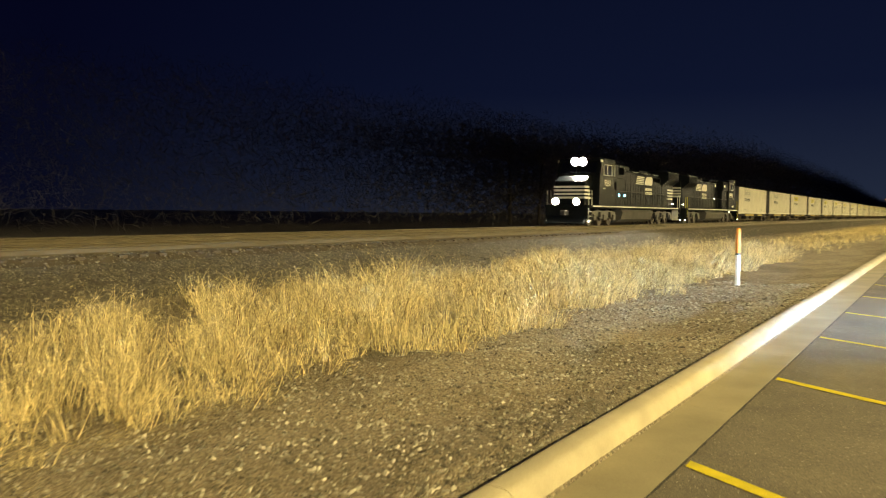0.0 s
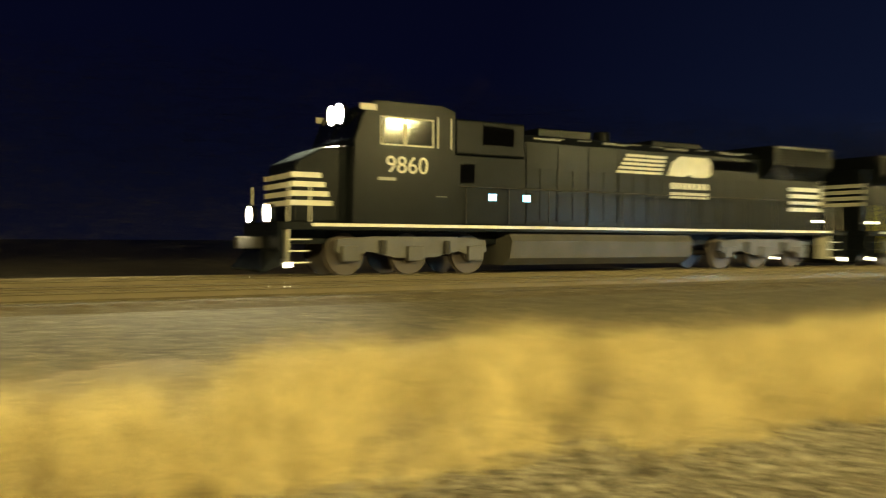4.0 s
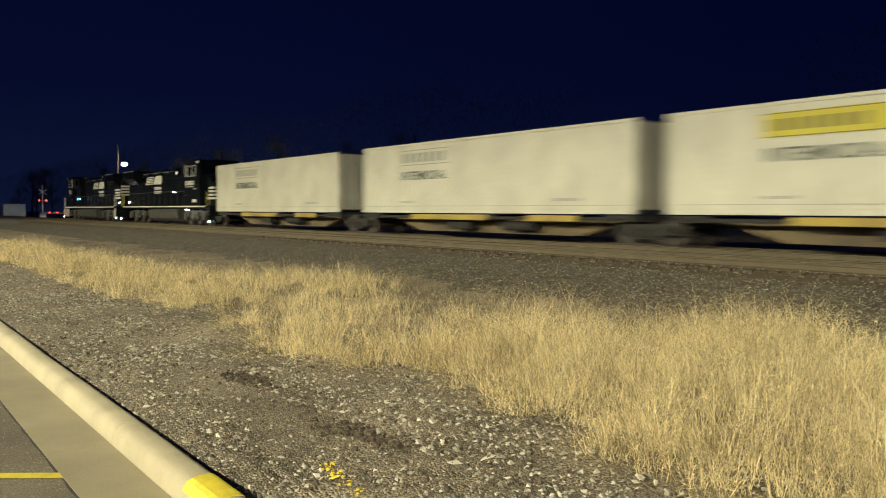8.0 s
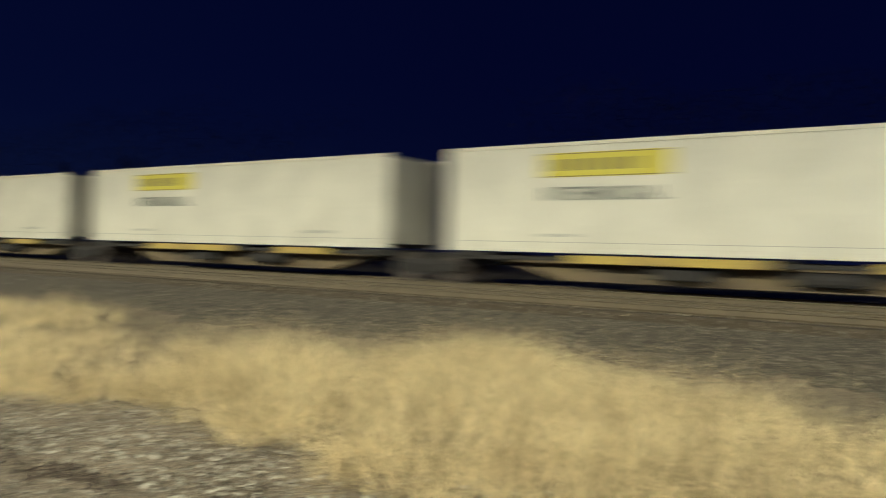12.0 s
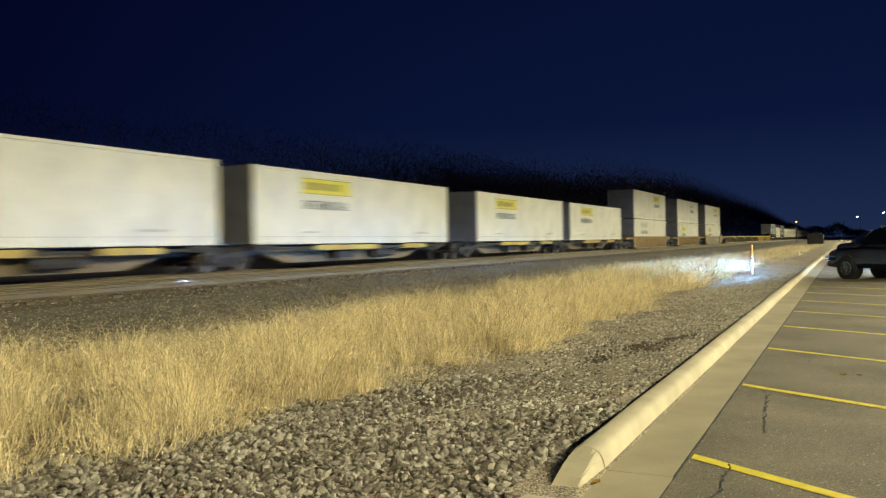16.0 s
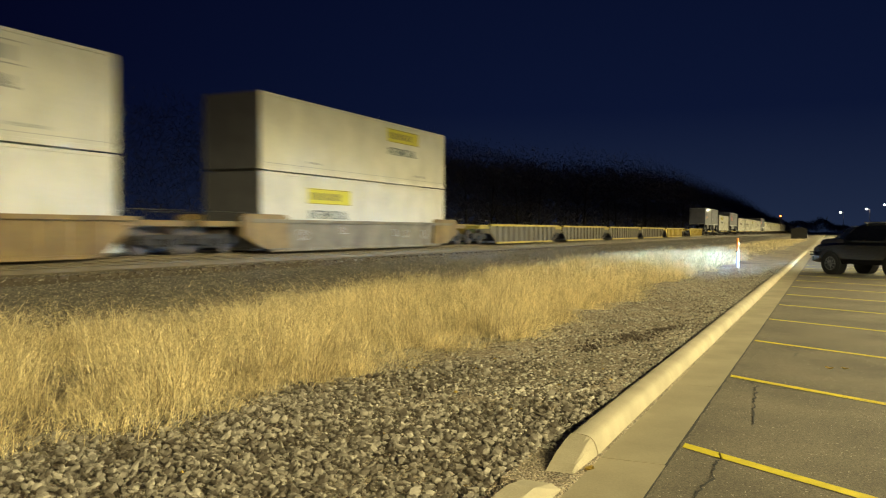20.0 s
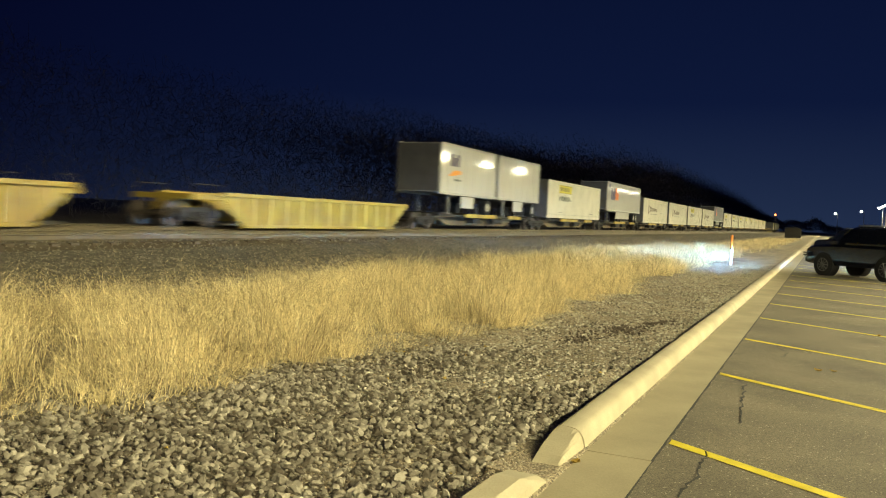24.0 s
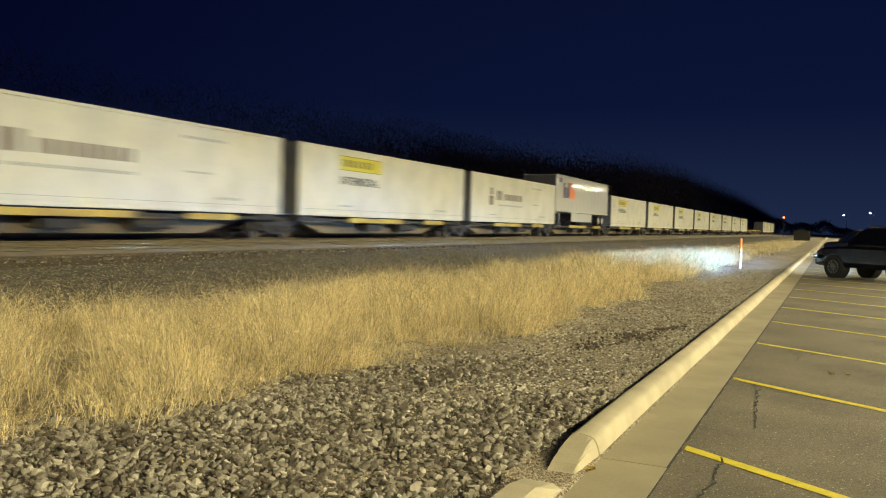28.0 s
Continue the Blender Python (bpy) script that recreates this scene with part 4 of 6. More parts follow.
def build_container(style, length=16.15, high=2.9):
    """A 53-foot domestic container: corner posts, rails, ribbed skin, door end, its panel and lettering."""
    c = holder("container", {"yellow": "white 53-foot container with a yellow panel and dark lettering",
                             "plain": "white 53-foot container with grey lettering",
                             "brown": "white 53-foot container with brown lettering",
                             "low": "white 53-foot container with a low yellow panel",
                             "turned": "white 53-foot container with a yellow panel near its far end",
                             "turned_plain": "white 53-foot container with grey lettering near its far end"}[style], "container", group="containers on the train")
    bm = fresh()
    cuboid(bm, 0.03, length - 0.03, -1.285, 1.285, 0.14, high - 0.09)
    part("body", bm, M_WHITE, c)
    bm = fresh()
    x = 0.35
    while x < length - 0.3:
        for y in (-1.292, 1.292):
            cuboid(bm, x, x + 0.055, y - 0.006, y + 0.006, 0.16, high - 0.11)
        x += 0.305
    tagged(part("side_ribs", bm, M_WHITE, c), kind="stuff")
    for y in (-1, 1):
        bm = fresh()
        cuboid(bm, 0, length, 1.30 * y - 0.03, 1.30 * y + 0.0, high - 0.10, high, 0.008)
        part("top_rail", bm, M_WHITE, c)
        bm = fresh()
        cuboid(bm, 0, length, 1.30 * y - 0.03, 1.30 * y + 0.0, 0.0, 0.15, 0.008)
        part("bottom_rail", bm, M_WHITE, c)
        for x in (0.0, length - 0.12):
            bm = fresh()
            cuboid(bm, x, x + 0.12, 1.30 * y - 0.05, 1.30 * y + 0.004, 0.0, high, 0.01)
            part("corner_post", bm, M_WHITE, c)
    # front wall takes the darkened colour in place of shade
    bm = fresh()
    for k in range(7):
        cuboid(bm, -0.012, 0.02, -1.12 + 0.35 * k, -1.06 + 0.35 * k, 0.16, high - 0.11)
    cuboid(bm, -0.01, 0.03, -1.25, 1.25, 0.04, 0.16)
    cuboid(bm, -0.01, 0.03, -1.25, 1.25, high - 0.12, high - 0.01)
    tagged(part("front_ribs", bm, M_FRONT, c, "grey front end with its shade painted in"), kind="stuff")
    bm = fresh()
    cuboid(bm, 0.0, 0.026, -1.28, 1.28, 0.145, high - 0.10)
    part("front_panel", bm, M_FRONT, c, "grey front end with its shade painted in")
    for y in (-1, 1):
        bm = fresh()
        cuboid(bm, length - 0.03, length + 0.0, 0.02 * y, 1.24 * y, 0.16, high - 0.11, 0.006)
        d = part("door", bm, M_WHITE, c)
        for k in (0.35, 0.95):
            bm = fresh()
            rod(bm, (length + 0.025, k * y, 0.2), (length + 0.025, k * y, high - 0.15), 0.017, None, 6)
            part("lock_rod", bm, M_STEEL, d)
    y = -1.303
    if style != "brown":
        x0, x1, z0 = 3.05, 6.6, 1.98
        if style.startswith("turned"):
            x0, x1 = length - 6.4, length - 3.1
        if style == "low":
            x0, x1, z0 = 3.1, 6.4, 1.76
        bm = fresh()
        cuboid(bm, x0, x1, y - 0.006, y + 0.004, z0, z0 + 0.64)
        if style.endswith("plain"):
            bm.free()
            bm = fresh()
            for zz in (z0, z0 + 0.60):
                cuboid(bm, x0, x1, y - 0.006, y, zz, zz + 0.035)
            bars(bm, x0 + 0.15, x1 - 0.15, z0 + 0.12, z0 + 0.50, 7, y)
            tagged(part("lettering", bm, M_GREY, c, "faded grey lettering bars"), kind="stuff")
        else:
            part("logo_panel", bm, M_LOGO, c, "yellow panel")
            bm = fresh()
            bars(bm, x0 + 0.55, x1 - 0.70, z0 + 0.17, z0 + 0.47, 6, y - 0.005)
            cuboid(bm, x0 + 0.22, x0 + 0.42, y - 0.011, y - 0.005, z0 + 0.17, z0 + 0.47)
            for zz in (z0 + 0.01, z0 + 0.60):
                cuboid(bm, x0 + 0.03, x1 - 0.03, y - 0.010, y - 0.004, zz, zz + 0.025)
            tagged(part("lettering", bm, material_dim, c, "dark outlined lettering bars on the panel"), kind="stuff")
        lettering("INTERMODAL", 0.50, M_INK, c, pose(x0 + 0.12, y + 0.0, z0 - 0.60, 90, 0, 0), "lettering", "dark lettering", (x1 - x0 - 0.35), 0.006)
    if style == "brown":
        bm = fresh()
        cuboid(bm, 3.0, 3.55, y - 0.006, y, 1.05, 1.62)
        cuboid(bm, 3.1, 3.45, y - 0.006, y, 1.70, 2.10)
        bars(bm, 4.2, 5.2, 1.38, 1.98, 2, y)
        bars(bm, 5.45, 8.9, 1.40, 1.80, 9, y)
        tagged(part("lettering", bm, M_BROWN, c, "brown emblem and lettering bars"), kind="stuff")
        bm = fresh()
        bars(bm, 4.5, 8.9, 1.02, 1.12, 24, y)
        bars(bm, 10.9, 13.0, 2.35, 2.45, 9, y)
        bars(bm, 11.0, 12.3, 1.25, 1.32, 8, y)
        tagged(part("lettering", bm, M_GREY, c, "small grey lettering bars"), kind="stuff")
    bm = fresh()
    cuboid(bm, 0.15, length - 0.15, y - 0.004, y + 0.004, 0.27, 0.285)
    part("rub_line", bm, M_GREY, c, "thin dark line along the side")
    bm = fresh()
    bars(bm, 3.1, 4.1, 0.42, 0.50, 6, y)
    bars(bm, length - 3.6, length - 2.3, 0.42, 0.52, 8, y)
    tagged(part("lettering", bm, M_GREY, c, "small grey lettering bars"), kind="stuff")
    return c


material_dim = material("olive_lettering", (0.20, 0.16, 0.02), 0.5, vary=0.2, bump=0)


def build_trailer(length, label, panel):
    """A road trailer riding on the spine car on its own wheels and landing legs."""
    c = holder("semi_trailer", label, "trailer", group="trailers on the train")
    z0, z1 = 0.0, 2.85
    bm = fresh()
    cuboid(bm, 0.02, length - 0.02, -1.28, 1.28, z0 + 0.12, z1 - 0.06, 0.02)
    part("body", bm, M_WHITE2, c)
    # the trailer's front is also darkened by colour to stand for shade
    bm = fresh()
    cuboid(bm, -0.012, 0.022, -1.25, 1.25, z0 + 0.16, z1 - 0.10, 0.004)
    part("front_panel", bm, M_FRONT, c, "grey front end with its shade painted in")
    for y in (-1, 1):
        for za, zb, nm in ((z0, z0 + 0.14, "bottom_rail"), (z1 - 0.09, z1, "top_rail")):
            bm = fresh()
            cuboid(bm, 0, length, 1.295 * y - 0.02, 1.295 * y + 0.005, za, zb, 0.006)
            part(nm, bm, M_POLE, c)
    bm = fresh()
    n = int(length / 1.22)
    for i in range(1, n + 1):
        xx = i * length / (n + 1)
        cuboid(bm, xx - 0.012, xx + 0.012, -1.288, -1.279, z0 + 0.14, z1 - 0.09)
    part("side_seams", bm, M_POLE, c)
    for xx in (0.0, length - 0.1):
        for y in (-1, 1):
            bm = fresh()
            cuboid(bm, xx, xx + 0.1, 1.30 * y - 0.05, 1.30 * y + 0.006, z0, z1, 0.01)
            part("corner_post", bm, M_POLE, c)
    for y in (-0.95, 0.95):
        bm = fresh()
        cuboid(bm, 1.9, 2.05, y - 0.07, y + 0.07, -1.0, 0.05)
        cuboid(bm, 1.8, 2.15, y - 0.12, y + 0.12, -1.06, -0.98)
        part("landing_leg", bm, M_STEEL, c)
    axles = (length - 1.6, length - 2.85) if length > 10 else (length - 1.1,)
    bm = fresh()
    cuboid(bm, axles[-1] - 0.9, axles[0] + 0.7, -0.55, 0.55, -0.35, 0.1, 0.02)
    part("bogie_frame", bm, M_UNDER, c)
    for ax in axles:
        for y in (-1.0, 1.0):
            bm = fresh()
            rod(bm, (ax, y - 0.24 * y, -0.56), (ax, y + 0.24 * y, -0.56), 0.5, None, 20)
            t = part("tyre", bm, M_RUBBER, c)
            bm = fresh()
            rod(bm, (ax, y + 0.235 * y, -0.56), (ax, y + 0.25 * y, -0.56), 0.28, 0.24, 14)
            part("rim", bm, M_POLE, t)
    if length > 10:
        bm = fresh()
        cuboid(bm, 4.6, 10.8, -1.22, -1.18, -0.72, -0.02, 0.01)
        part("side_skirt", bm, M_WHITE2, c)
    else:
        bm = fresh()
        cuboid(bm, 3.3, 5.2, -1.22, -1.18, -0.70, -0.02, 0.01)
        part("side_skirt", bm, M_WHITE2, c)
    y = -1.292
    if panel and length > 10:
        bm = fresh()
        cuboid(bm, 0.9, 1.5, y - 0.006, y, 2.28, 2.62)
        part("logo_panel", bm, M_PURPLE, c, "dark purple square")
        for x0, x1, zt in ((1.9, 2.35, 2.25), (2.45, 3.0, 1.95), (3.1, 3.6, 2.3)):
            bm = fresh()
            cuboid(bm, x0, x1, y - 0.006, y, 1.12, zt)
            part("logo_panel", bm, M_PURPLE, c, "dark purple block")
        for x0, x1, zt in ((3.7, 4.35, 2.35), (4.45, 5.1, 1.85)):
            bm = fresh()
            cuboid(bm, x0, x1, y - 0.006, y, 1.12, zt)
            part("logo_panel", bm, M_REDORANGE, c, "orange block")
    elif panel:
        for x0, x1, zt in ((1.4, 1.8, 2.3), (1.88, 2.2, 2.1), (2.28, 2.62, 2.3)):
            bm = fresh()
            cuboid(bm, x0, x1, y - 0.006, y, 1.62, zt)
            part("logo_panel", bm, M_PURPLE, c, "dark purple block")
        bm = fresh()
        prism(bm, [(1.2, 1.06), (1.7, 1.06), (2.9, 1.22), (2.9, 1.40), (1.9, 1.40)], "y", y - 0.006, y)
        part("logo_panel", bm, M_ORANGE, c, "orange streak")
        bm = fresh()
        bars(bm, 2.0, 3.0, 0.80, 0.92, 7, y)
        tagged(part("lettering", bm, M_INK, c, "small dark lettering bars"), kind="stuff")
    return c


def build_spine(last=False):
    """One platform of an articulated spine car: fish-bellied centre sill, end platforms, yellow side arms, trucks."""
    c = holder("spine_car", "articulated spine car platform with yellow arms and grimy trucks", "rail car", group="spine cars")
    bm = fresh()
    belly = [(1.6, 0.86), (14.6, 0.86), (14.6, 0.62), (12.9, 0.20), (3.3, 0.20), (1.6, 0.62)]
    prism(bm, belly, "y", -0.36, 0.36)
    part("centre_sill", bm, M_SPINE, c, "rusty yellow fish-bellied sill")
    for x0, x1 in ((-0.95, 1.6), (14.6, 17.1)):
        bm = fresh()
        cuboid(bm, x0, x1, -0.34, 0.34, 0.56, 0.86, 0.02)
        part("end_sill", bm, M_UNDER, c)
    for x in (0.1, 4.4, 8.0, 11.6, 14.8):
        bm = fresh()
        cuboid(bm, x, x + 1.25, -1.22, 1.22, 0.72, 0.92, 0.01)
        part("support_arm", bm, M_UNDER, c)
    for x0, x1 in ((3.9, 8.9), (11.2, 13.6)):
        for y in (-1.26, 1.26):
            bm = fresh()
            cuboid(bm, x0, x1, y - 0.04, y + 0.04, 0.69, 0.90, 0.01)
            part("side_beam", bm, M_YELLOW, c, "faded yellow side beam")
    for x in (0.2, 15.0):
        for y in (-1.26, 1.26):
            bm = fresh()
            cuboid(bm, x, x + 0.9, y - 0.035, y + 0.035, 0.80, 0.90, 0.01)
            part("arm_plate", bm, M_UNDER, c)
    bm = fresh()
    for y in (-1.12, 1.12):
        cuboid(bm, 0.2, 15.9, y - 0.05, y + 0.05, 0.74, 0.84)
    part("walkway", bm, M_UNDER, c)
    bm = fresh()
    cuboid(bm, 6.0, 7.4, -0.95, -0.40, 0.34, 0.66, 0.04)
    part("brake_box", bm, M_UNDER, c)
    bm = fresh()
    rod(bm, (9.3, -0.75, 0.5), (11.0, -0.75, 0.5), 0.17, None, 12)
    part("air_tank", bm, M_UNDER, c)
    truck(c, -1.0)
    if last:
        truck(c, 17.15)
    return c


M_WELLSIDE = material("weathered_well_side", (0.135, 0.110, 0.070), 0.75, vary=0.55, scale=0.8, fine=12, bump=0.2, dark=(0.055, 0.045, 0.034))


def scrawl(bm, x, z, size, y, r):
    """A looping spray-painted stroke on a side sill."""
    a, last = r.uniform(0, 6.28), None
    for k in range(9):
        p = (x + size * (0.16 * k - 0.6 + 0.3 * math.cos(a + 1.5 * k)), y, z + size * 0.55 * math.sin(a + 1.5 * k))
        if last:
            rod(bm, last, p, 0.018, None, 5)
        last = p


def build_well(label, unit=15.8, yellow=True, ends=False, side=None, smooth=False):
    """A well car unit: deep ribbed or smooth side sills, end platforms and trucks."""
    c = holder("well_car", label, "rail car", group="well cars")
    mat = M_YELLOW if yellow else M_WELLBROWN
    side = side or mat
    for y in (-1, 1):
        bm = fresh()
        prism(bm, [(0.2, 1.14), (unit - 0.2, 1.14), (unit - 0.2, 0.82), (unit - 1.3, 0.04), (1.3, 0.04), (0.2, 0.82)], "y", 1.36 * y - 0.02, 1.36 * y + 0.02)
        s = part("side_sill", bm, side, c)
        bm = fresh()
        cuboid(bm, 0.0, unit, 1.44 * y - 0.10, 1.44 * y + 0.06, 1.08, 1.22, 0.01)
        part("top_chord", bm, side if smooth else mat, s)
        if smooth:
            for f in (0, 1):
                bm = fresh()
                prism(bm, [(unit - a_ if f else a_, b_) for a_, b_ in ((-0.55, 0.62), (-0.55, 1.28), (-0.35, 1.40), (2.0, 1.40), (2.2, 1.28), (2.4, 0.12), (0.75, 0.12))], "y", 1.45 * y - 0.075, 1.45 * y + 0.075)
                part("end_plate", bm, M_WELLBROWN, s, "raised rusty ochre end plate")
            bm = fresh()
            r = random.Random(8)
            for xx, zz, size in ((3.4, 0.62, 0.42), (6.4, 0.78, 0.30), (11.2, 0.70, 0.34), (12.3, 0.66, 0.40), (14.3, 0.62, 0.45)):
                scrawl(bm, xx, zz, size, 1.383 * y, r)
            part("paint_scrawl", bm, M_SCRAWL, s, "faded pale spray-painted strokes")
        bm = fresh()
        cuboid(bm, 1.3, unit - 1.3, 1.42 * y - 0.06, 1.42 * y + 0.06, -0.02, 0.10, 0.01)
        part("bottom_chord", bm, side if smooth else mat, s)
        bm = fresh()
        cuboid(bm, 0, 0.09, 1.42 * y - 0.05, 1.42 * y + 0.05, 0.10, 1.08)
        stake = finish("stake", bm, side)
        k = unit if smooth else 1.4
        while k < unit - 1.3:
            ob = new("stake", stake)
            ob.parent, ob.location = s, (k, 0, 0)
            k += 1.02
    for x0, x1 in ((-2.4, 0.35), (unit - 0.35, unit + 2.4)) if ends else ((-1.3, 0.35), (unit - 0.35, unit + 0.3)):
        bm = fresh()
        cuboid(bm, x0, x1, -1.3, 1.3, 0.92, 1.12, 0.02)
        cuboid(bm, x0, x1, -0.35, 0.35, 0.55, 0.92)
        e = part("end_platform", bm, mat, c)
        bm = fresh()
        for y in (-1.2, 1.2):
            for xx in (x0 + 0.15, x1 - 0.15):
                rod(bm, (xx, y, 1.1), (xx, y, 1.45), 0.022, None, 6)
            rod(bm, (x0 + 0.15, y, 1.45), (x1 - 0.15, y, 1.45), 0.022, None, 6)
        tagged(part("grab_rail", bm, M_UNDER, e), kind="stuff")
    bm = fresh()
    cuboid(bm, 0.3, unit - 0.3, -1.3, 1.3, 0.06, 0.14)
    part("well_floor", bm, M_UNDER, c)
    if ends:
        truck(c, -1.5)
        truck(c, unit + 1.5)
    else:
        truck(c, -0.75)
    return c


M_SPINE = material("rusty_centre_sill", (0.15, 0.108, 0.050), 0.75, vary=0.6, scale=1.0, fine=12, bump=0.2, dark=(0.055, 0.040, 0.030))
M_WELLGREY = material("grey_olive_well_paint", (0.21, 0.175, 0.105), 0.75, vary=0.4, scale=1.0, fine=9, bump=0.1, dark=(0.080, 0.058, 0.034))
M_WELLBROWN = material("rusty_yellow_well_paint", (0.23, 0.155, 0.050), 0.75, vary=0.6, scale=0.9, fine=9, bump=0.2, dark=(0.09, 0.052, 0.032))
M_SCRAWL = material("faded_spray_paint", (0.42, 0.40, 0.34), 0.8, vary=0.3, scale=2, fine=12, bump=0)


def loco_truck(parent, x, name="truck"):
    bm = fresh()
    frame_ = [(-2.25, 0.62), (-2.2, 0.92), (-1.2, 1.0), (1.2, 1.0), (2.2, 0.92), (2.25, 0.62), (1.9, 0.42), (1.35, 0.62), (0.55, 0.45), (-0.55, 0.45), (-1.35, 0.62), (-1.9, 0.42)]
    for y in (-1.12, 1.00):
        prism(bm, frame_, "y", y, y + 0.12)
    cuboid(bm, -1.9, 1.9, -0.9, 0.9, 0.7, 0.95, 0.03)
    t = part(name, bm, M_TANK, parent)
    t.location = (x, 0, 0)
    for ax in (-1.85, 0.0, 1.85):
        w = new("wheelset", WHEEL_LOCO)
        w.parent = t
        w.matrix_basis = pose(ax, 0, 0.53)
        WHEELS.append((w, ax, 0.53, 0.53))
        for y in (-1, 1):
            bm = fresh()
            cuboid(bm, ax - 0.24, ax + 0.24, 1.12 * y - 0.09, 1.12 * y + 0.09, 0.36, 0.76, 0.03)
            part("journal_box", bm, M_TANK, t)
    for y in (-1, 1):
        for ax in (-0.95, 0.95):
            bm = fresh()
            rod(bm, (ax, 1.17 * y, 0.55), (ax, 1.17 * y, 0.9), 0.10, None, 8)
            part("spring", bm, M_UNDER, t)
    return t


M_STEPLIGHT = glow("step_light_glow", (0.95, 0.97, 1.0), 10.0)


def build_loco(label, lit):
    """A six-axle wide-cab diesel locomotive; its cab is at x = 0 and its long hood runs to x = 22.3."""
    c = holder("locomotive", label, "locomotive", group="locomotives")
    L = 22.3
    bm = fresh()
    cuboid(bm, 0.55, L - 0.45, -1.50, 1.50, 1.15, 1.34, 0.015)
    cuboid(bm, 0.7, L - 0.7, -0.6, 0.6, 0.8, 1.2)
    part("underframe", bm, M_LOCO, c)
    for y in (-1, 1):
        bm = fresh()
        cuboid(bm, 1.3, L - 1.3, 1.505 * y - 0.004, 1.505 * y + 0.004, 1.235, 1.315)
        part("sill_stripe", bm, M_LOCOWHITE, c, "white stripe along the frame")
    bm = fresh()
    tank = [(-1.25, 1.12), (1.25, 1.12), (1.42, 0.9), (1.30, 0.42), (0.95, 0.22), (-0.95, 0.22), (-1.30, 0.42), (-1.42, 0.9)]
    prism(bm, tank, "x", 7.2, 14.2)
    part("fuel_tank", bm, M_TANK, c, "dusty grey fuel tank")
    loco_truck(c, 4.3)
    loco_truck(c, L - 4.3)
    # cab
    bm = fresh()
    prism(bm, [(2.35, 1.34), (5.3, 1.34), (5.3, 4.30), (4.9, 4.42), (2.95, 4.42), (2.75, 4.30), (2.42, 3.45)], "y", -1.49, 1.49)
    cab = part("cab", bm, M_LOCO, c)
    for y in (-1, 1):
        for x0, x1 in ((3.15, 3.75), (3.85, 4.6)):
            bm = fresh()
            cuboid(bm, x0, x1, 1.492 * y - 0.012, 1.492 * y + 0.012, 3.35, 4.0, 0.004)
            part("cab_window", bm, M_GLASS, cab)
            bm = fresh()
            for a, b, e, f in ((x0 - 0.04, x0, 3.31, 4.04), (x1, x1 + 0.04, 3.31, 4.04), (x0, x1, 3.31, 3.35), (x0, x1, 4.0, 4.04)):
                cuboid(bm, a, b, 1.495 * y - 0.016, 1.495 * y + 0.016, e, f)
            part("window_frame", bm, M_LOCOWHITE, cab)
    for y0, y1 in ((-1.25, -0.15), (0.15, 1.25)):
        bm = fresh()
        prism(bm, [(2.445, 3.45), (2.70, 4.15), (2.67, 4.16), (2.415, 3.46)], "y", y0, y1)
        part("windshield", bm, M_GLASS, cab)
    # nose
    bm = fresh()
    prism(bm, [(0.95, 1.34), (2.42, 1.34), (2.42, 3.30), (1.75, 3.22), (1.05, 2.85)], "y", -1.05, 1.05)
    bmesh.ops.bevel(bm, geom=bm.edges[:], offset=0.05, segments=2, affect="EDGES", profile=0.5)
    nose = part("nose", bm, M_LOCO, c)
    for k in range(4):
        bm = fresh()
        cuboid(bm, 0.96 - 0.035, 2.0 - 0.1 * k, -1.062, -1.052, 1.75 + 0.23 * k, 1.88 + 0.23 * k)
        cuboid(bm, 0.96 - 0.035, 2.0 - 0.1 * k, 1.052, 1.062, 1.75 + 0.23 * k, 1.88 + 0.23 * k)
        cuboid(bm, 0.93 + 0.02 * k, 0.955 + 0.02 * k, -1.0, 1.0, 1.75 + 0.23 * k, 1.88 + 0.23 * k)
        part("nose_stripe", bm, M_LOCOWHITE, nose, "white nose stripe")
    # details of the cab side: grab irons, a dark hatch, builder's plate and the door's edge
    for y in (-1, 1):
        bm = fresh()
        cuboid(bm, 5.55, 6.0, 1.352 * y - 0.006, 1.352 * y + 0.006, 2.45, 2.95, 0.004)
        part("side_hatch", bm, M_SCREEN, c, "dark square hatch")
        bm = fresh()
        for x0 in (4.75, 5.15):
            rod(bm, (x0, 1.53 * y, 3.30), (x0, 1.53 * y, 4.12), 0.022, None, 6)
        part("grab_iron", bm, M_LOCOWHITE, cab, "pale upright grab iron")
        bm = fresh()
        cuboid(bm, 3.05, 3.55, 1.494 * y - 0.004, 1.494 * y + 0.004, 2.42, 2.50)
        part("small_plate", bm, M_GREY, cab, "small worn plates under the number")
        bm = fresh()
        rod(bm, (4.72, 1.50 * y, 2.05), (5.05, 1.50 * y, 2.05), 0.014, None, 6)
        part("door_edge", bm, M_STEEL, cab)
        # seams and latches of the hood
        bm = fresh()
        for k in range(9):
            cuboid(bm, 8.0 + 1.15 * k, 8.02 + 1.15 * k, 0.938 * y - 0.004, 0.938 * y + 0.004, 1.4, 3.7)
        tagged(part("hood_seams", bm, M_SCREEN, c), kind="stuff")
    # long hood in sections
    bm = fresh()
    prism(bm, [(-0.92, 1.34), (0.92, 1.34), (0.92, 3.75), (0.72, 3.98), (-0.72, 3.98), (-0.92, 3.75)], "x", 7.6, 18.0)
    hood = part("long_hood", bm, M_LOCO, c)
    bm = fresh()
    cuboid(bm, 0, 0.52, -0.012, 0.012, 1.5, 3.0, 0.008)
    door = finish("hood_door", bm, M_LOCO)
    for k in range(17):
        for y in (-1, 1):
            ob = new("hood_door", door)
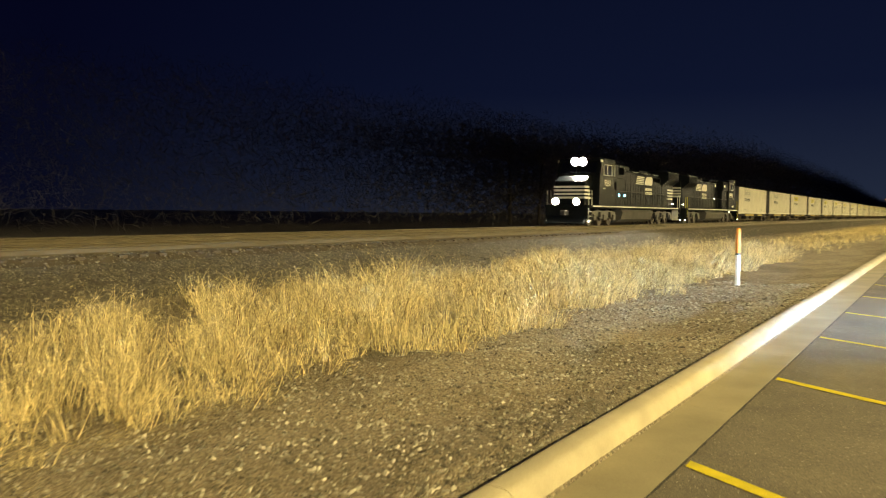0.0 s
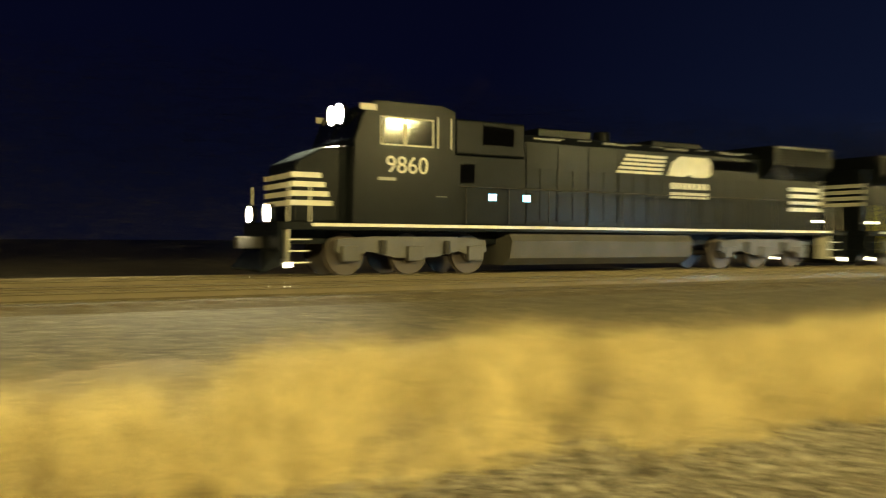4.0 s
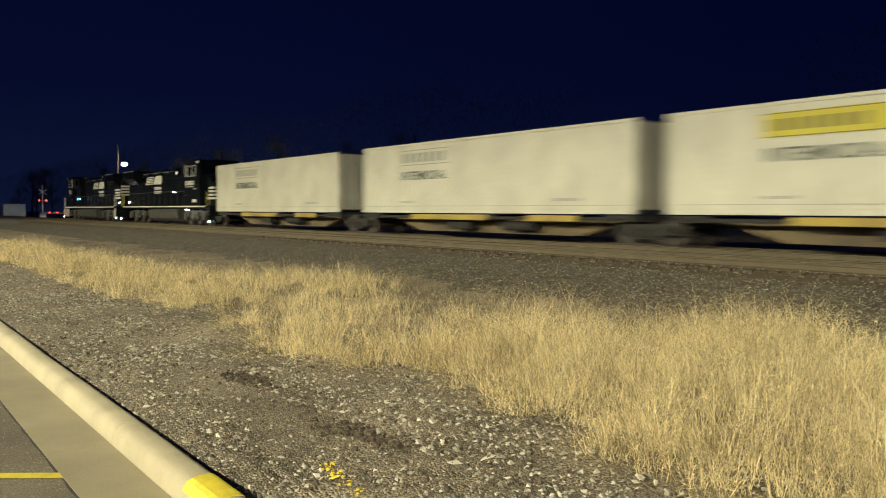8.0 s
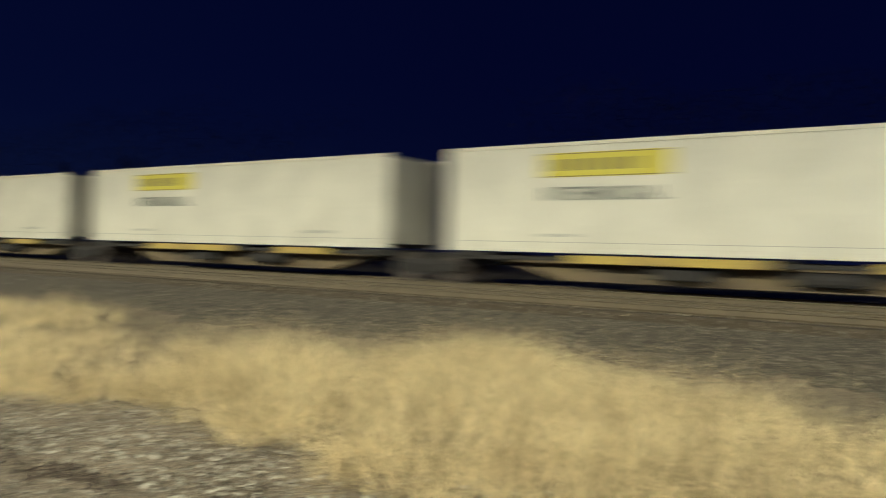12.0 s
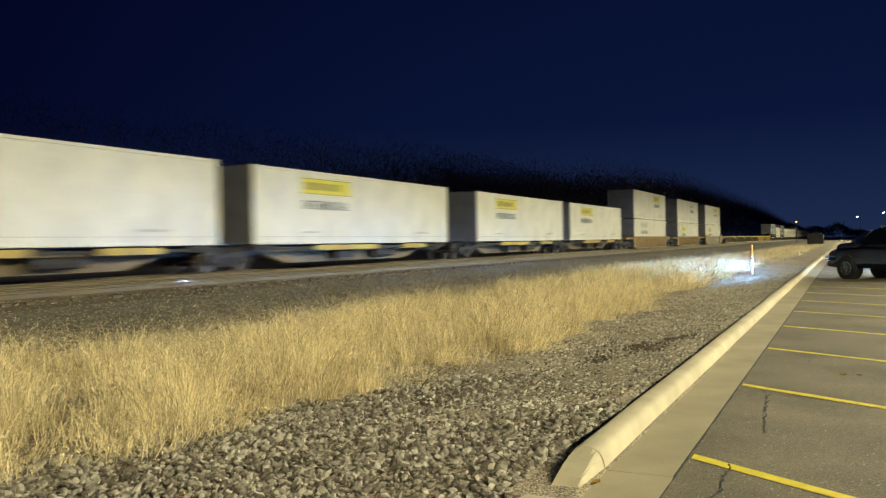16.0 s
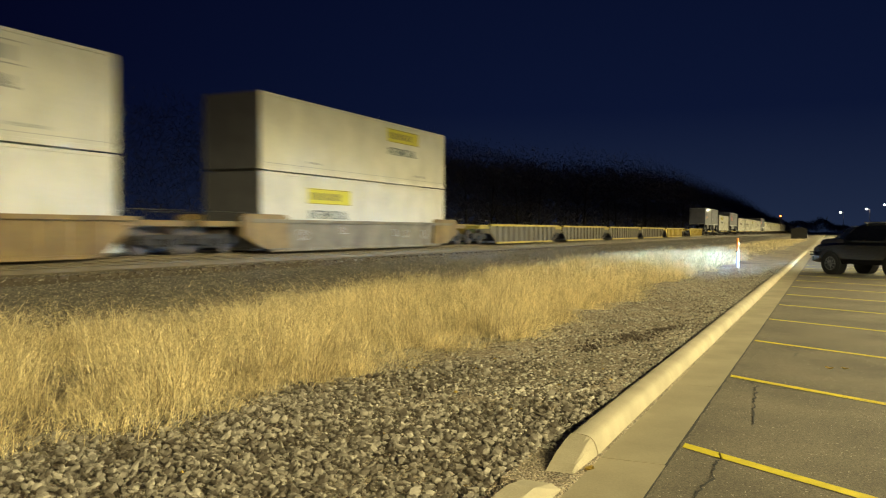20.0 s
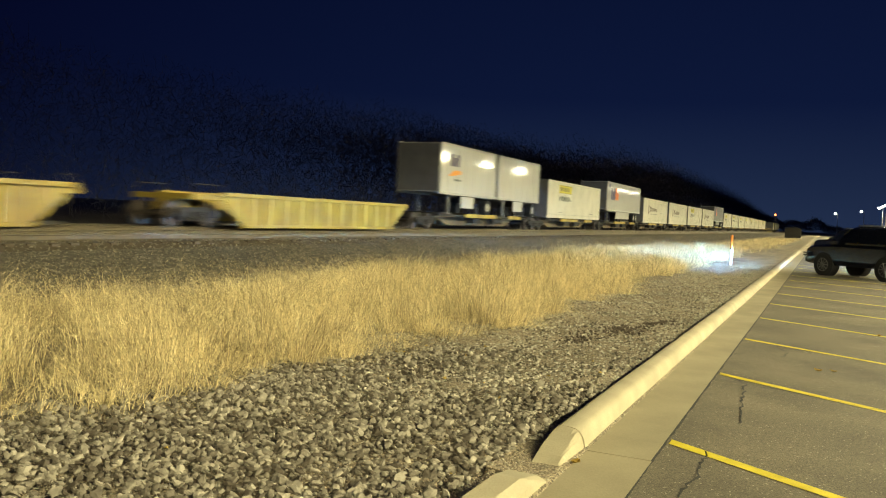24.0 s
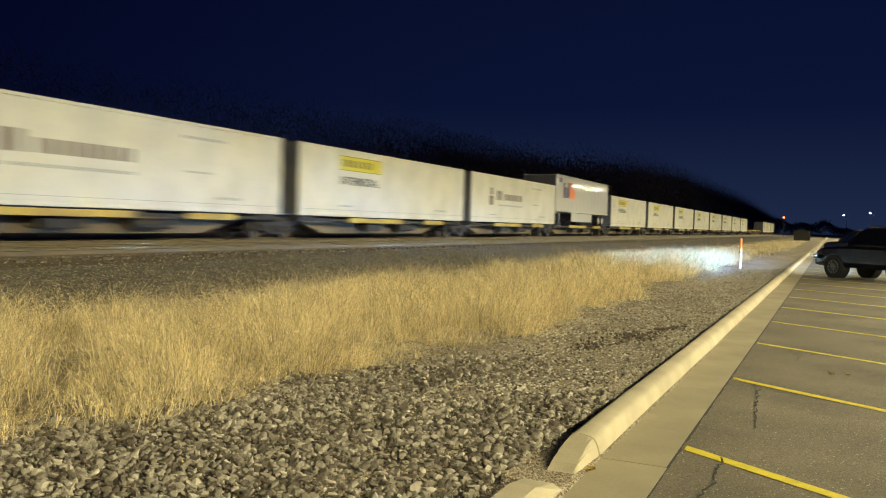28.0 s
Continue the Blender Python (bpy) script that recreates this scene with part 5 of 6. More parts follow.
            ob.parent, ob.location = hood, (7.9 + 0.6 * k, 0.925 * y, 0)
    bm = fresh()
    cuboid(bm, 5.3, 7.7, -1.35, 1.35, 1.34, 3.2, 0.03)
    cuboid(bm, 5.35, 7.6, -1.45, 1.45, 3.2, 4.15, 0.05)
    blower = part("equipment_cabinet", bm, M_LOCO, c)
    for y in (-1, 1):
        bm = fresh()
        cuboid(bm, 6.2, 7.2, 1.452 * y - 0.01, 1.452 * y + 0.01, 3.5, 4.0)
        part("air_screen", bm, M_SCREEN, blower, "black intake screen")
    bm = fresh()
    prism(bm, [(-0.95, 1.34), (0.95, 1.34), (0.95, 3.1), (1.50, 3.55), (1.50, 4.12), (1.3, 4.22), (-1.3, 4.22), (-1.50, 4.12), (-1.50, 3.55), (-0.95, 3.1)], "x", 18.0, 21.0)
    rad = part("radiator_wing", bm, M_LOCO, c)
    for y in (-1, 1):
        bm = fresh()
        for k in range(6):
            cuboid(bm, 18.2, 20.8, 1.50 * y - 0.012, 1.50 * y + 0.012, 3.58 + 0.09 * k, 3.63 + 0.09 * k)
        part("radiator_grille", bm, M_SCREEN, rad, "black radiator louvres")
    bm = fresh()
    cuboid(bm, 20.9, L - 0.95, -0.9, 0.9, 1.34, 3.75, 0.05)
    tail = part("rear_hood", bm, M_LOCO, c)
    for k in range(4):
        bm = fresh()
        cuboid(bm, 19.5, 21.2, -0.962, -0.953, 2.0 + 0.24 * k, 2.14 + 0.24 * k)
        cuboid(bm, L - 0.952, L - 0.938, -0.9, 0.9, 2.3 + 0.24 * k, 2.44 + 0.24 * k)
        part("tail_stripe", bm, M_LOCOWHITE, tail, "white end stripe")
    bm = fresh()
    rod(bm, (11.6, 0, 3.95), (11.6, 0, 4.35), 0.3, 0.26, 14)
    part("exhaust_stack", bm, M_LOCO, hood)
    bm = fresh()
    cuboid(bm, 13.2, 15.4, -0.6, 0.6, 3.96, 4.16, 0.03)
    part("roof_hatch", bm, M_LOCO, hood)
    bm = fresh()
    cuboid(bm, 8.6, 10.6, -0.7, 0.7, 3.96, 4.22, 0.03)
    part("roof_fan", bm, M_LOCO, hood)
    bm = fresh()
    for k in range(3):
        rod(bm, (5.9 - 0.12 * k, -0.25 + 0.25 * k, 4.25), (5.3 - 0.12 * k, -0.25 + 0.25 * k, 4.3), 0.03, 0.09, 8)
    part("horn", bm, M_STEEL, c)
    # white emblem blocks on the hood; on either side the speed bars trail to the viewer's left
    for y in (-1, 1):
        def along(v):
            return v + 1.8 if y < 0 else 26.0 - v
        for k in range(5):
            bm = fresh()
            xa, xb = sorted((along(9.6 + 0.10 * k), along(11.5 + 0.05 * k)))
            cuboid(bm, xa, xb, 0.94 * y - 0.004, 0.94 * y + 0.004, 3.02 + 0.13 * k, 3.10 + 0.13 * k)
            part("emblem_bar", bm, M_LOCOWHITE, c, "white speed bar")
        bm = fresh()
        prism(bm, [(along(a_), b_) for a_, b_ in ((11.75, 3.02), (11.95, 3.45), (12.3, 3.66), (13.55, 3.66), (13.75, 3.5), (13.7, 3.1), (13.5, 3.0), (12.9, 3.0), (12.7, 3.08), (12.5, 3.0))], "y", 0.94 * y - 0.004, 0.94 * y + 0.004)
        part("emblem_block", bm, M_LOCOWHITE, c, "white emblem shape")
        for r_ in range(2):
            bm = fresh()
            for k in range(8):
                xa, xb = sorted((along(11.9 + 0.22 * k), along(12.05 + 0.22 * k)))
                cuboid(bm, xa, xb, 0.94 * y - 0.004, 0.94 * y + 0.004, 2.30 + 0.30 * r_, 2.50 + 0.30 * r_)
            tagged(part("lettering", bm, M_LOCOWHITE, c, "white lettering bars"), kind="stuff")
    # railings, steps, pilot
    for y in (-1, 1):
        bm = fresh()
        rod(bm, (5.5, 1.42 * y, 2.35), (L - 1.2, 1.42 * y, 2.35), 0.018, None, 6)
        for k in range(12):
            xx = 5.7 + k * 1.38
            rod(bm, (xx, 1.42 * y, 1.32), (xx, 1.42 * y, 2.35), 0.016, None, 6)
        part("handrail", bm, M_UNDER, c)
        for xa in (0.72, L - 1.25):
            bm = fresh()
            for k in range(4):
                cuboid(bm, xa, xa + 0.55, 1.2 * y - 0.24, 1.2 * y + 0.24, 0.34 + 0.28 * k, 0.37 + 0.28 * k)
            cuboid(bm, xa - 0.02, xa, 1.2 * y - 0.25, 1.2 * y + 0.25, 0.3, 1.34)
            part("step", bm, M_LOCOWHITE if lit else M_LOCO, c)
            bm = fresh()
            rod(bm, (xa + 0.0, 1.42 * y, 0.5), (xa + 0.0, 1.42 * y, 2.3), 0.02, None, 6)
            rod(bm, (xa + 0.55, 1.42 * y, 1.3), (xa + 0.55, 1.42 * y, 2.3), 0.02, None, 6)
            part("grab_rail", bm, M_LOCOWHITE if lit else M_LOGO, c)
    for xa, d in ((0.55, -1), (L - 0.55, 1)):
        bm = fresh()
        cuboid(bm, xa - 0.06, xa + 0.06, -1.45, 1.45, 0.45, 1.34, 0.02)
        prism(bm, [(xa, 0.7), (xa + 0.45 * d, 0.18), (xa + 0.40 * d, 0.12), (xa - 0.05 * d, 0.3)], "y", -1.3, 1.3)
        part("pilot", bm, M_LOCO, c)
        bm = fresh()
        cuboid(bm, xa, xa + 0.7 * d, -0.16, 0.16, 0.68, 0.98, 0.04)
        part("coupler", bm, M_UNDER, c)
    # lights
    lamp, ditch = (M_HEAD, M_DITCH) if lit else (M_GLASS, M_GLASS)
    def hooded(x, y, z, r, deep, mat_, name):
        bm_ = fresh()
        bmesh.ops.create_circle(bm_, cap_ends=True, segments=18, radius=r, matrix=Matrix.Translation((x, y, z)) @ Matrix.Rotation(-math.pi / 2, 4, "Y"))
        part(name, bm_, mat_, c)
        bm_ = fresh()
        ring = [(math.cos(k * math.tau / 18), math.sin(k * math.tau / 18)) for k in range(18)]
        outs = []
        for xx, rr_ in ((x + 0.12, r + 0.02), (x - deep, r + 0.03), (x - deep, r + 0.004), (x + 0.004, r + 0.004), (x + 0.012, 0.0)):
            outs.append([bm_.verts.new((xx, y + ca * max(rr_, 0.002), z + sa * max(rr_, 0.002))) for ca, sa in ring])
        for p, q in zip(outs, outs[1:]):
            for k in range(18):
                bm_.faces.new((p[k], p[(k + 1) % 18], q[(k + 1) % 18], q[k]))
        part(name + "_housing", bm_, M_LOCO, c)

    for y in (-0.26, 0.26):
        hooded(2.52, y, 4.20, 0.25, 0.03, lamp, "headlight")
    for y in (-0.72, 0.72):
        hooded(0.44, y, 1.55, 0.21, 0.04, ditch, "ditch_light")
    for y in (-1, 1):
        for xa in (6.45, 7.6):
            bm = fresh()
            cuboid(bm, xa, xa + 0.24, 1.36 * y - 0.02, 1.36 * y + 0.02, 2.0, 2.18)
            part("walkway_light", bm, M_BLUE if lit else M_GLASS, c, "small blue-white walkway light")
        bm = fresh()
        cuboid(bm, 20.9, 21.05, 1.0 * y - 0.07, 1.0 * y + 0.07, 1.62, 1.70)
        part("step_light", bm, M_STEPLIGHT, c, "small white step light")
        for xa in (0.62, 21.7):
            bm = fresh()
            cuboid(bm, xa, xa + 0.16, 1.46 * y - 0.02, 1.46 * y + 0.02, 0.24, 0.36, 0.01)
            part("step_light", bm, M_STEPLIGHT, c, "white light at the foot of the steps")
        # pale rod puts the lamp glints into the colour of the roof's top edge
        bm = fresh()
        rod(bm, (18.05, 1.46 * y, 4.17), (20.95, 1.46 * y, 4.17), 0.035, None, 8)
        part("roof_glint", bm, M_POLE, rad, "pale strip painting lamp glints on the radiator roof edge")
        bm = fresh()
        for k in range(4):
            cuboid(bm, 8.3 + 2.6 * k, 9.3 + 2.6 * k, 0.86 * y - 0.03, 0.86 * y + 0.03, 3.84, 3.90, 0.01)
        tagged(part("lifting_lugs", bm, M_STEEL, hood), kind="stuff")
        if not lit:
            bm = fresh()
            cuboid(bm, 9.1, 9.4, 0.95 * y - 0.03, 0.95 * y + 0.03, 2.30, 2.42)
            part("step_light", bm, M_STEPLIGHT, c, "small white walkway light")
            bm = fresh()
            cuboid(bm, 4.6, 5.1, 1.47 * y - 0.03, 1.47 * y + 0.03, 1.02, 1.09)
            part("step_light", bm, M_STEPLIGHT, c, "white light under the frame")
            # glowing discs added in place of the bright reflections near the cab
            for xa in (7.1, 8.9):
                bm = fresh()
                rod(bm, (xa, (1.455 if xa < 7.7 else 0.93) * y, 3.66), (xa, (1.475 if xa < 7.7 else 0.96) * y, 3.66), 0.12, None, 12)
                part("hood_glint", bm, M_HOODGLINT, hood, "warm glowing disc standing for a bright reflection")
            bm = fresh()
            cuboid(bm, 3.0, 3.75, 1.496 * y - 0.004, 1.496 * y + 0.004, 1.55, 1.75)
            part("label_plate", bm, M_LOCOWHITE, cab, "pale plate on the cab side")
            bm = fresh()
            bars(bm, 3.5, 5.2, 2.72, 3.02, 7, 1.496 * y + 0.006)
            cuboid(bm, 3.5, 5.2, 1.496 * y - 0.004, 1.496 * y + 0.004, 2.60, 2.64)
            tagged(part("numeral_bars", bm, M_LOCOWHITE, cab, "white bars in place of a number"), kind="stuff")
        bm = fresh()
        cuboid(bm, 2.55, 3.0, 1.49 * y - 0.01, 1.49 * y + 0.012, 4.16, 4.32)
        part("number_board", bm, M_LOCOWHITE, cab, "pale number board")
        bm = fresh()
        cuboid(bm, 15.6, 17.6, 0.925 * y - 0.01, 0.925 * y + 0.012, 3.3, 3.62)
        part("air_screen", bm, M_SCREEN, hood, "black intake screen")
        bm = fresh()
        for k in range(9):
            rod(bm, (9.0 + k, 0.80 * y, 3.92), (9.5 + k, 0.80 * y, 3.92), 0.018, None, 6)
        part("roof_grab", bm, M_STEEL, hood)
    return c


def build_train():
    lead = build_loco("black lead locomotive with white stripes and blazing headlight", True)
    rides(lead, -46.2)
    lettering("9860", 0.62, M_LOCOWHITE, lead, pose(3.25, -1.50, 2.62, 90, 0, 0), "road_number", "white painted numerals")
    second = build_loco("black trailing locomotive running cab last", False)
    rides(second, -1.0, 0.0, 180)
    # nineteen single containers on spine cars
    yellow, plain, low = build_container("yellow"), build_container("plain"), build_container("low")
    turned, turned_plain = build_container("turned"), build_container("turned_plain")
    brown = build_container("brown")
    spine, spine_last = build_spine(), build_spine(True)
    used = set()

    def place(proto, u, z):
        ob = proto if proto.name not in used else copy_of(proto)
        used.add(proto.name)
        return rides(ob, u, z)

    def copy_of(proto):
        ob = copy_thing(proto, Matrix.Identity(4))
        if proto in (spine, spine_last):
            remember(ob)
        elif proto.name.startswith("well_car"):
            remember(ob)
        return ob

    def remember(car):
        for tr in car.children:
            if tr.name.startswith("truck"):
                for w in tr.children:
                    if w.name.startswith("wheelset"):
                        WHEELS.append((w, w.matrix_basis.translation.x, w.matrix_basis.translation.z, 0.42))

    starts = [-0.6, 17.9, 35.2, 53.2, 71.2, 88.6, 106.0, 124.2, 142.6, 161.0, 180.1, 198.7, 216.3, 233.8, 251.1, 268.4, 286.4, 306.5, 324.5]
    for k, u in enumerate(starts):
        place(spine_last if k % 5 == 4 or k == 18 else spine, u, 0)
        place(plain if k in (0, 1) else yellow, u, 0.95)
    # three stacked pairs in well cars
    well = build_well("rusty yellow well car carrying two stacked containers", 17.6, False, True)
    grey_well = build_well("smooth grey well car with ochre ends carrying two stacked containers", 17.6, False, True, M_WELLGREY, True)
    for k in range(3):
        u = 345.3 + 23.1 * k + (0.0, 0.9, 0.8)[k]
        place(grey_well if k == 2 else well, u, 0)
        place(low if k else plain, u + 0.75, 0.12)
        place(turned if k != 1 else turned_plain, u + 0.75, 3.07)
    # empty wells
    empty = build_well("empty well car with weathered ribbed sides and yellow top rails", 14.0, True, False, M_WELLSIDE)
    for u in (415.6, 431.0, 446.4, 461.4):
        place(empty, u, 0)
    bright = build_well("empty bright yellow well car with ribbed side sills", 14.0, True, False)
    for u in (476.6, 496.8):
        place(bright, u, 0)
    # trailers and containers on the tail half
    pups = build_trailer(8.5, "short white trailer with dark and orange block shapes", True)
    pup2 = build_trailer(8.45, "short plain white trailer", False)
    long_ = build_trailer(16.0, "long glossy white trailer with purple and orange block shapes", True)
    u = 514.9
    place(spine_last, u, 0)
    place(pups, u, 1.92)
    place(pup2, u + 8.85, 1.92)
    order = [(534.4, "yellow"), (553.2, "trailer"), (571.4, "brown"), (589.1, "brown"), (606.4, "yellow"), (623.6, "brown"), (640.0, "trailer")]
    order += [(657.4 + 17.7 * k, "yellow") for k in range(8)]
    order += [(850.0, "yellow"), (868.2, "yellow"), (886.4, "yellow")]
    for i, (u, what) in enumerate(order):
        place(spine_last if what == "trailer" else spine, u, 0)
        if what == "trailer":
            place(long_, u, 1.92)
        else:
            place({"yellow": yellow, "brown": brown}[what], u, 0.95)
    for k in range(2):
        place(empty, 808.0 + 15.6 * k, 0)


# ----------------------------------------------------- cars, posts, lamps
def wheel(parent, x, y, r, side):
    bm = fresh()
    rod(bm, (0, -0.11, 0), (0, 0.11, 0), r, None, 28)
    bmesh.ops.bevel(bm, geom=[e for e in bm.edges if len(e.link_faces) == 2 and abs(e.calc_face_angle(0)) > 1], offset=0.03, segments=2, affect="EDGES")
    t = part("tyre", bm, M_RUBBER, parent)
    t.matrix_basis = pose(x, y, r)
    bm = fresh()
    rod(bm, (0, 0.10 * side, 0), (0, 0.118 * side, 0), r * 0.64, r * 0.60, 20)
    part("rim", bm, M_RUBBER, t)
    bm = fresh()
    for k in range(10):
        a = k * 0.62832
        rod(bm, (math.cos(a) * r * 0.10, 0.122 * side, math.sin(a) * r * 0.10), (math.cos(a) * r * 0.60, 0.122 * side, math.sin(a) * r * 0.60), 0.022, 0.016, 5)
        b = a + 0.62832
        rod(bm, (math.cos(a) * r * 0.61, 0.118 * side, math.sin(a) * r * 0.61), (math.cos(b) * r * 0.61, 0.118 * side, math.sin(b) * r * 0.61), 0.014, None, 5)
    rod(bm, (0, 0.110 * side, 0), (0, 0.135 * side, 0), 0.06, 0.05, 12)
    part("spokes", bm, M_RIM, t)
    return t


def car_shell(bm, sections):
    """Lofts a body from cross-sections along x; each is (x, half width low, half width high, z low, z belt, z top)."""
    rings = []
    for x, wl_, wh, z0, zb, zt in sections:
        rings.append([bm.verts.new(p) for p in ((x, -wl_ * 0.92, z0), (x, -wl_, z0 + 0.18), (x, -wl_, zb), (x, -wh, zt - 0.06), (x, -wh * 0.86, zt), (x, 0, zt + 0.02), (x, wh * 0.86, zt), (x, wh, zt - 0.06), (x, wl_, zb), (x, wl_, z0 + 0.18), (x, wl_ * 0.92, z0))])
    n = len(rings[0])
    bm.faces.new(rings[0])
    bm.faces.new(list(reversed(rings[-1])))
    for a, b in zip(rings, rings[1:]):
        for i in range(n):
            bm.faces.new((a[i], b[i], b[(i + 1) % n], a[(i + 1) % n]))
    return bm


def build_suv(lit, paint=None, label="", beam=False):
    """A sport utility vehicle, nose towards +x, standing at its wheels' centre."""
    paint = paint or M_CARBLACK
    c = holder("suv", label or "black sport utility vehicle with headlights and red tail lights on" if lit else "black sport utility vehicle parked at the kerb", "car", group="cars at the kerb")
    bm = fresh()
    car_shell(bm, [(-2.28, 0.84, 0.82, 0.56, 0.90, 1.06), (-2.22, 0.90, 0.88, 0.44, 1.02, 1.12), (-1.9, 0.92, 0.90, 0.40, 1.06, 1.16), (0.95, 0.93, 0.91, 0.39, 1.06, 1.16), (1.15, 0.93, 0.90, 0.39, 1.05, 1.14),
                   (1.9, 0.92, 0.86, 0.40, 1.00, 1.09), (2.18, 0.88, 0.80, 0.42, 0.93, 1.03), (2.28, 0.80, 0.74, 0.46, 0.84, 0.94)])
    part("body", bm, paint, c)
    bm = fresh()
    car_shell(bm, [(-2.20, 0.84, 0.70, 1.09, 1.14, 1.18), (-2.02, 0.87, 0.74, 1.09, 1.18, 1.76), (-1.2, 0.88, 0.75, 1.09, 1.18, 1.83), (0.0, 0.88, 0.75, 1.09, 1.18, 1.82), (0.35, 0.88, 0.73, 1.09, 1.18, 1.75), (1.12, 0.86, 0.72, 1.08, 1.12, 1.16)])
    part("cabin", bm, paint, c)
    for y in (-1, 1):
        for x0, x1 in ((-1.75, -1.0), (-0.92, -0.12), (-0.04, 0.55)):
            bm = fresh()
            a, b = 0.882 * y, 0.785 * y
            dx = 0.30 if x1 > 0.5 else 0.0
            dr = 0.12 if x0 < -1.5 else 0.0
            q = [(x0, a, 1.22), (x1, a, 1.22), (x1 - dx, b, 1.66), (x0 + dr, b, 1.66)]
            f = [bm.verts.new((p[0], p[1] + 0.012 * y, p[2])) for p in q]
            g = [bm.verts.new((p[0], p[1] - 0.02 * y, p[2])) for p in q]
            bm.faces.new(f)
            bm.faces.new(list(reversed(g)))
            for i in range(4):
                bm.faces.new((f[i], g[i], g[(i + 1) % 4], f[(i + 1) % 4]))
            part("side_window", bm, M_GLASS, c)
        bm = fresh()
        rod(bm, (-1.75, 0.66 * y, 1.85), (0.1, 0.66 * y, 1.85), 0.02, None, 8)
        for xx in (-1.6, -0.8, 0.0):
            rod(bm, (xx, 0.66 * y, 1.80), (xx, 0.66 * y, 1.85), 0.018, None, 6)
        part("roof_rail", bm, M_STEEL, c)
        bm = fresh()
        cuboid(bm, 0.62, 0.80, 0.9 * y, 1.08 * y, 1.14, 1.30, 0.03)
        part("wing_mirror", bm, M_CARBLACK, c)
        bm = fresh()
        cuboid(bm, -2.285, -2.17, 0.76 * y - 0.10, 0.76 * y + 0.13, 0.98, 1.20, 0.03)
        part("tail_light", bm, M_TAIL if lit else M_TAILOFF, c, "red tail light")
        bm = fresh()
        rod(bm, (2.27, 0.60 * y, 0.75), (2.32, 0.60 * y, 0.745), 0.085, None, 14)
        part("headlight", bm, M_FARHEAD if lit else M_CHROME, c)
        bm = fresh()
        ring = [(0.60 * y + 0.10 * math.cos(k * math.tau / 16), 0.75 + 0.10 * math.sin(k * math.tau / 16)) for k in range(17)]
        for (ya, za), (yb, zb) in zip(ring, ring[1:]):
            bm.faces.new([bm.verts.new(v) for v in ((2.26, ya, za), (2.26, yb, zb), (2.34, yb, zb), (2.34, ya, za))])
        part("headlight_bezel", bm, M_UNDER, c)
        if beam:
            # the lens wraps round the corner and throws light out to the side
            bm = fresh()
            prism(bm, [(a_, b_ * y) for a_, b_ in ((2.32, 0.62), (2.31, 0.78), (2.22, 0.87), (2.17, 0.85), (2.27, 0.62))], "z", 0.722, 0.764)
            part("corner_lens", bm, M_CARHEAD, c, "bright blue-white wrap-round headlight")
            # added small emitter, screened from view, brightens the grass beside the car
            bm = fresh()
            cuboid(bm, 2.055, 2.105, 0.90 * y, 0.945 * y, 0.740, 0.761)
            part("spill_emitter", bm, M_SIDEBEAM, c, "added blue-white emitter for the headlight's side spill")
            # added lips and fin cut the beam off above, below and behind
            bm = fresh()
            for z0, z1 in ((0.665, 0.722), (0.764, 0.80)):
                prism(bm, [(a_, b_ * y) for a_, b_ in ((2.40, 0.58), (2.385, 0.82), (2.23, 1.01), (1.96, 1.05), (1.93, 0.80), (2.2, 0.58))], "z", z0, z1)
            prism(bm, [(a_, b_ * y) for a_, b_ in ((2.05, 0.88), (2.05, 1.035), (1.97, 1.04), (1.97, 0.88))], "z", 0.722, 0.764)
            part("beam_baffle", bm, paint, c)
        bm = fresh()
        for k in range(2):
            xx = -0.98 + 0.95 * k
            cuboid(bm, xx + 0.62, xx + 0.78, 0.925 * y - 0.015, 0.925 * y + 0.02, 0.98, 1.01, 0.005)
        part("door_handle", bm, M_CARBLACK, c)
    bm = fresh()
    prism(bm, [(-2.215, 1.20), (-2.18, 1.20), (-2.02, 1.69), (-2.06, 1.70)], "y", -0.70, 0.70)
    part("rear_window", bm, M_GLASS, c)
    bm = fresh()
    prism(bm, [(1.06, 1.18), (1.09, 1.18), (0.42, 1.72), (0.38, 1.72)], "y", -0.70, 0.70)
    part("windshield", bm, M_GLASS, c)
    bm = fresh()
    cuboid(bm, -2.38, -2.22, -0.90, 0.90, 0.52, 0.72, 0.05)
    part("rear_bumper", bm, M_STEEL, c)
    bm = fresh()
    cuboid(bm, -2.30, -2.285, -0.40, 0.40, 1.06, 1.10)
    part("trim_strip", bm, M_CHROME, c, "bright tailgate strip")
    bm = fresh()
    cuboid(bm, -2.302, -2.288, -0.16, 0.16, 0.86, 1.02)
    part("rear_plate", bm, M_POSTWHITE, c, "plain pale plate")
    bm = fresh()
    cuboid(bm, 2.2, 2.34, -0.82, 0.82, 0.44, 0.64, 0.04)
    part("front_bumper", bm, M_CARBLACK, c)
    bm = fresh()
    cuboid(bm, 2.25, 2.272, -0.37, 0.37, 0.42, 0.86)
    part("grille_backing", bm, M_UNDER, c)
    bm = fresh()
    for k in range(4):
        cuboid(bm, 2.27, 2.295, -0.38, 0.38, 0.64 + 0.05 * k, 0.665 + 0.05 * k)
    part("grille", bm, M_STEEL, c)
    for x in (-1.33, 1.33):
        for y in (-1, 1):
            bm = fresh()
            rod(bm, (x, 0.60 * y, 0.40), (x, 0.932 * y, 0.40), 0.435, None, 24)
            part("wheel_arch", bm, M_RUBBER, c)
            wheel(c, x, 0.84 * y, 0.39, y)
    return c


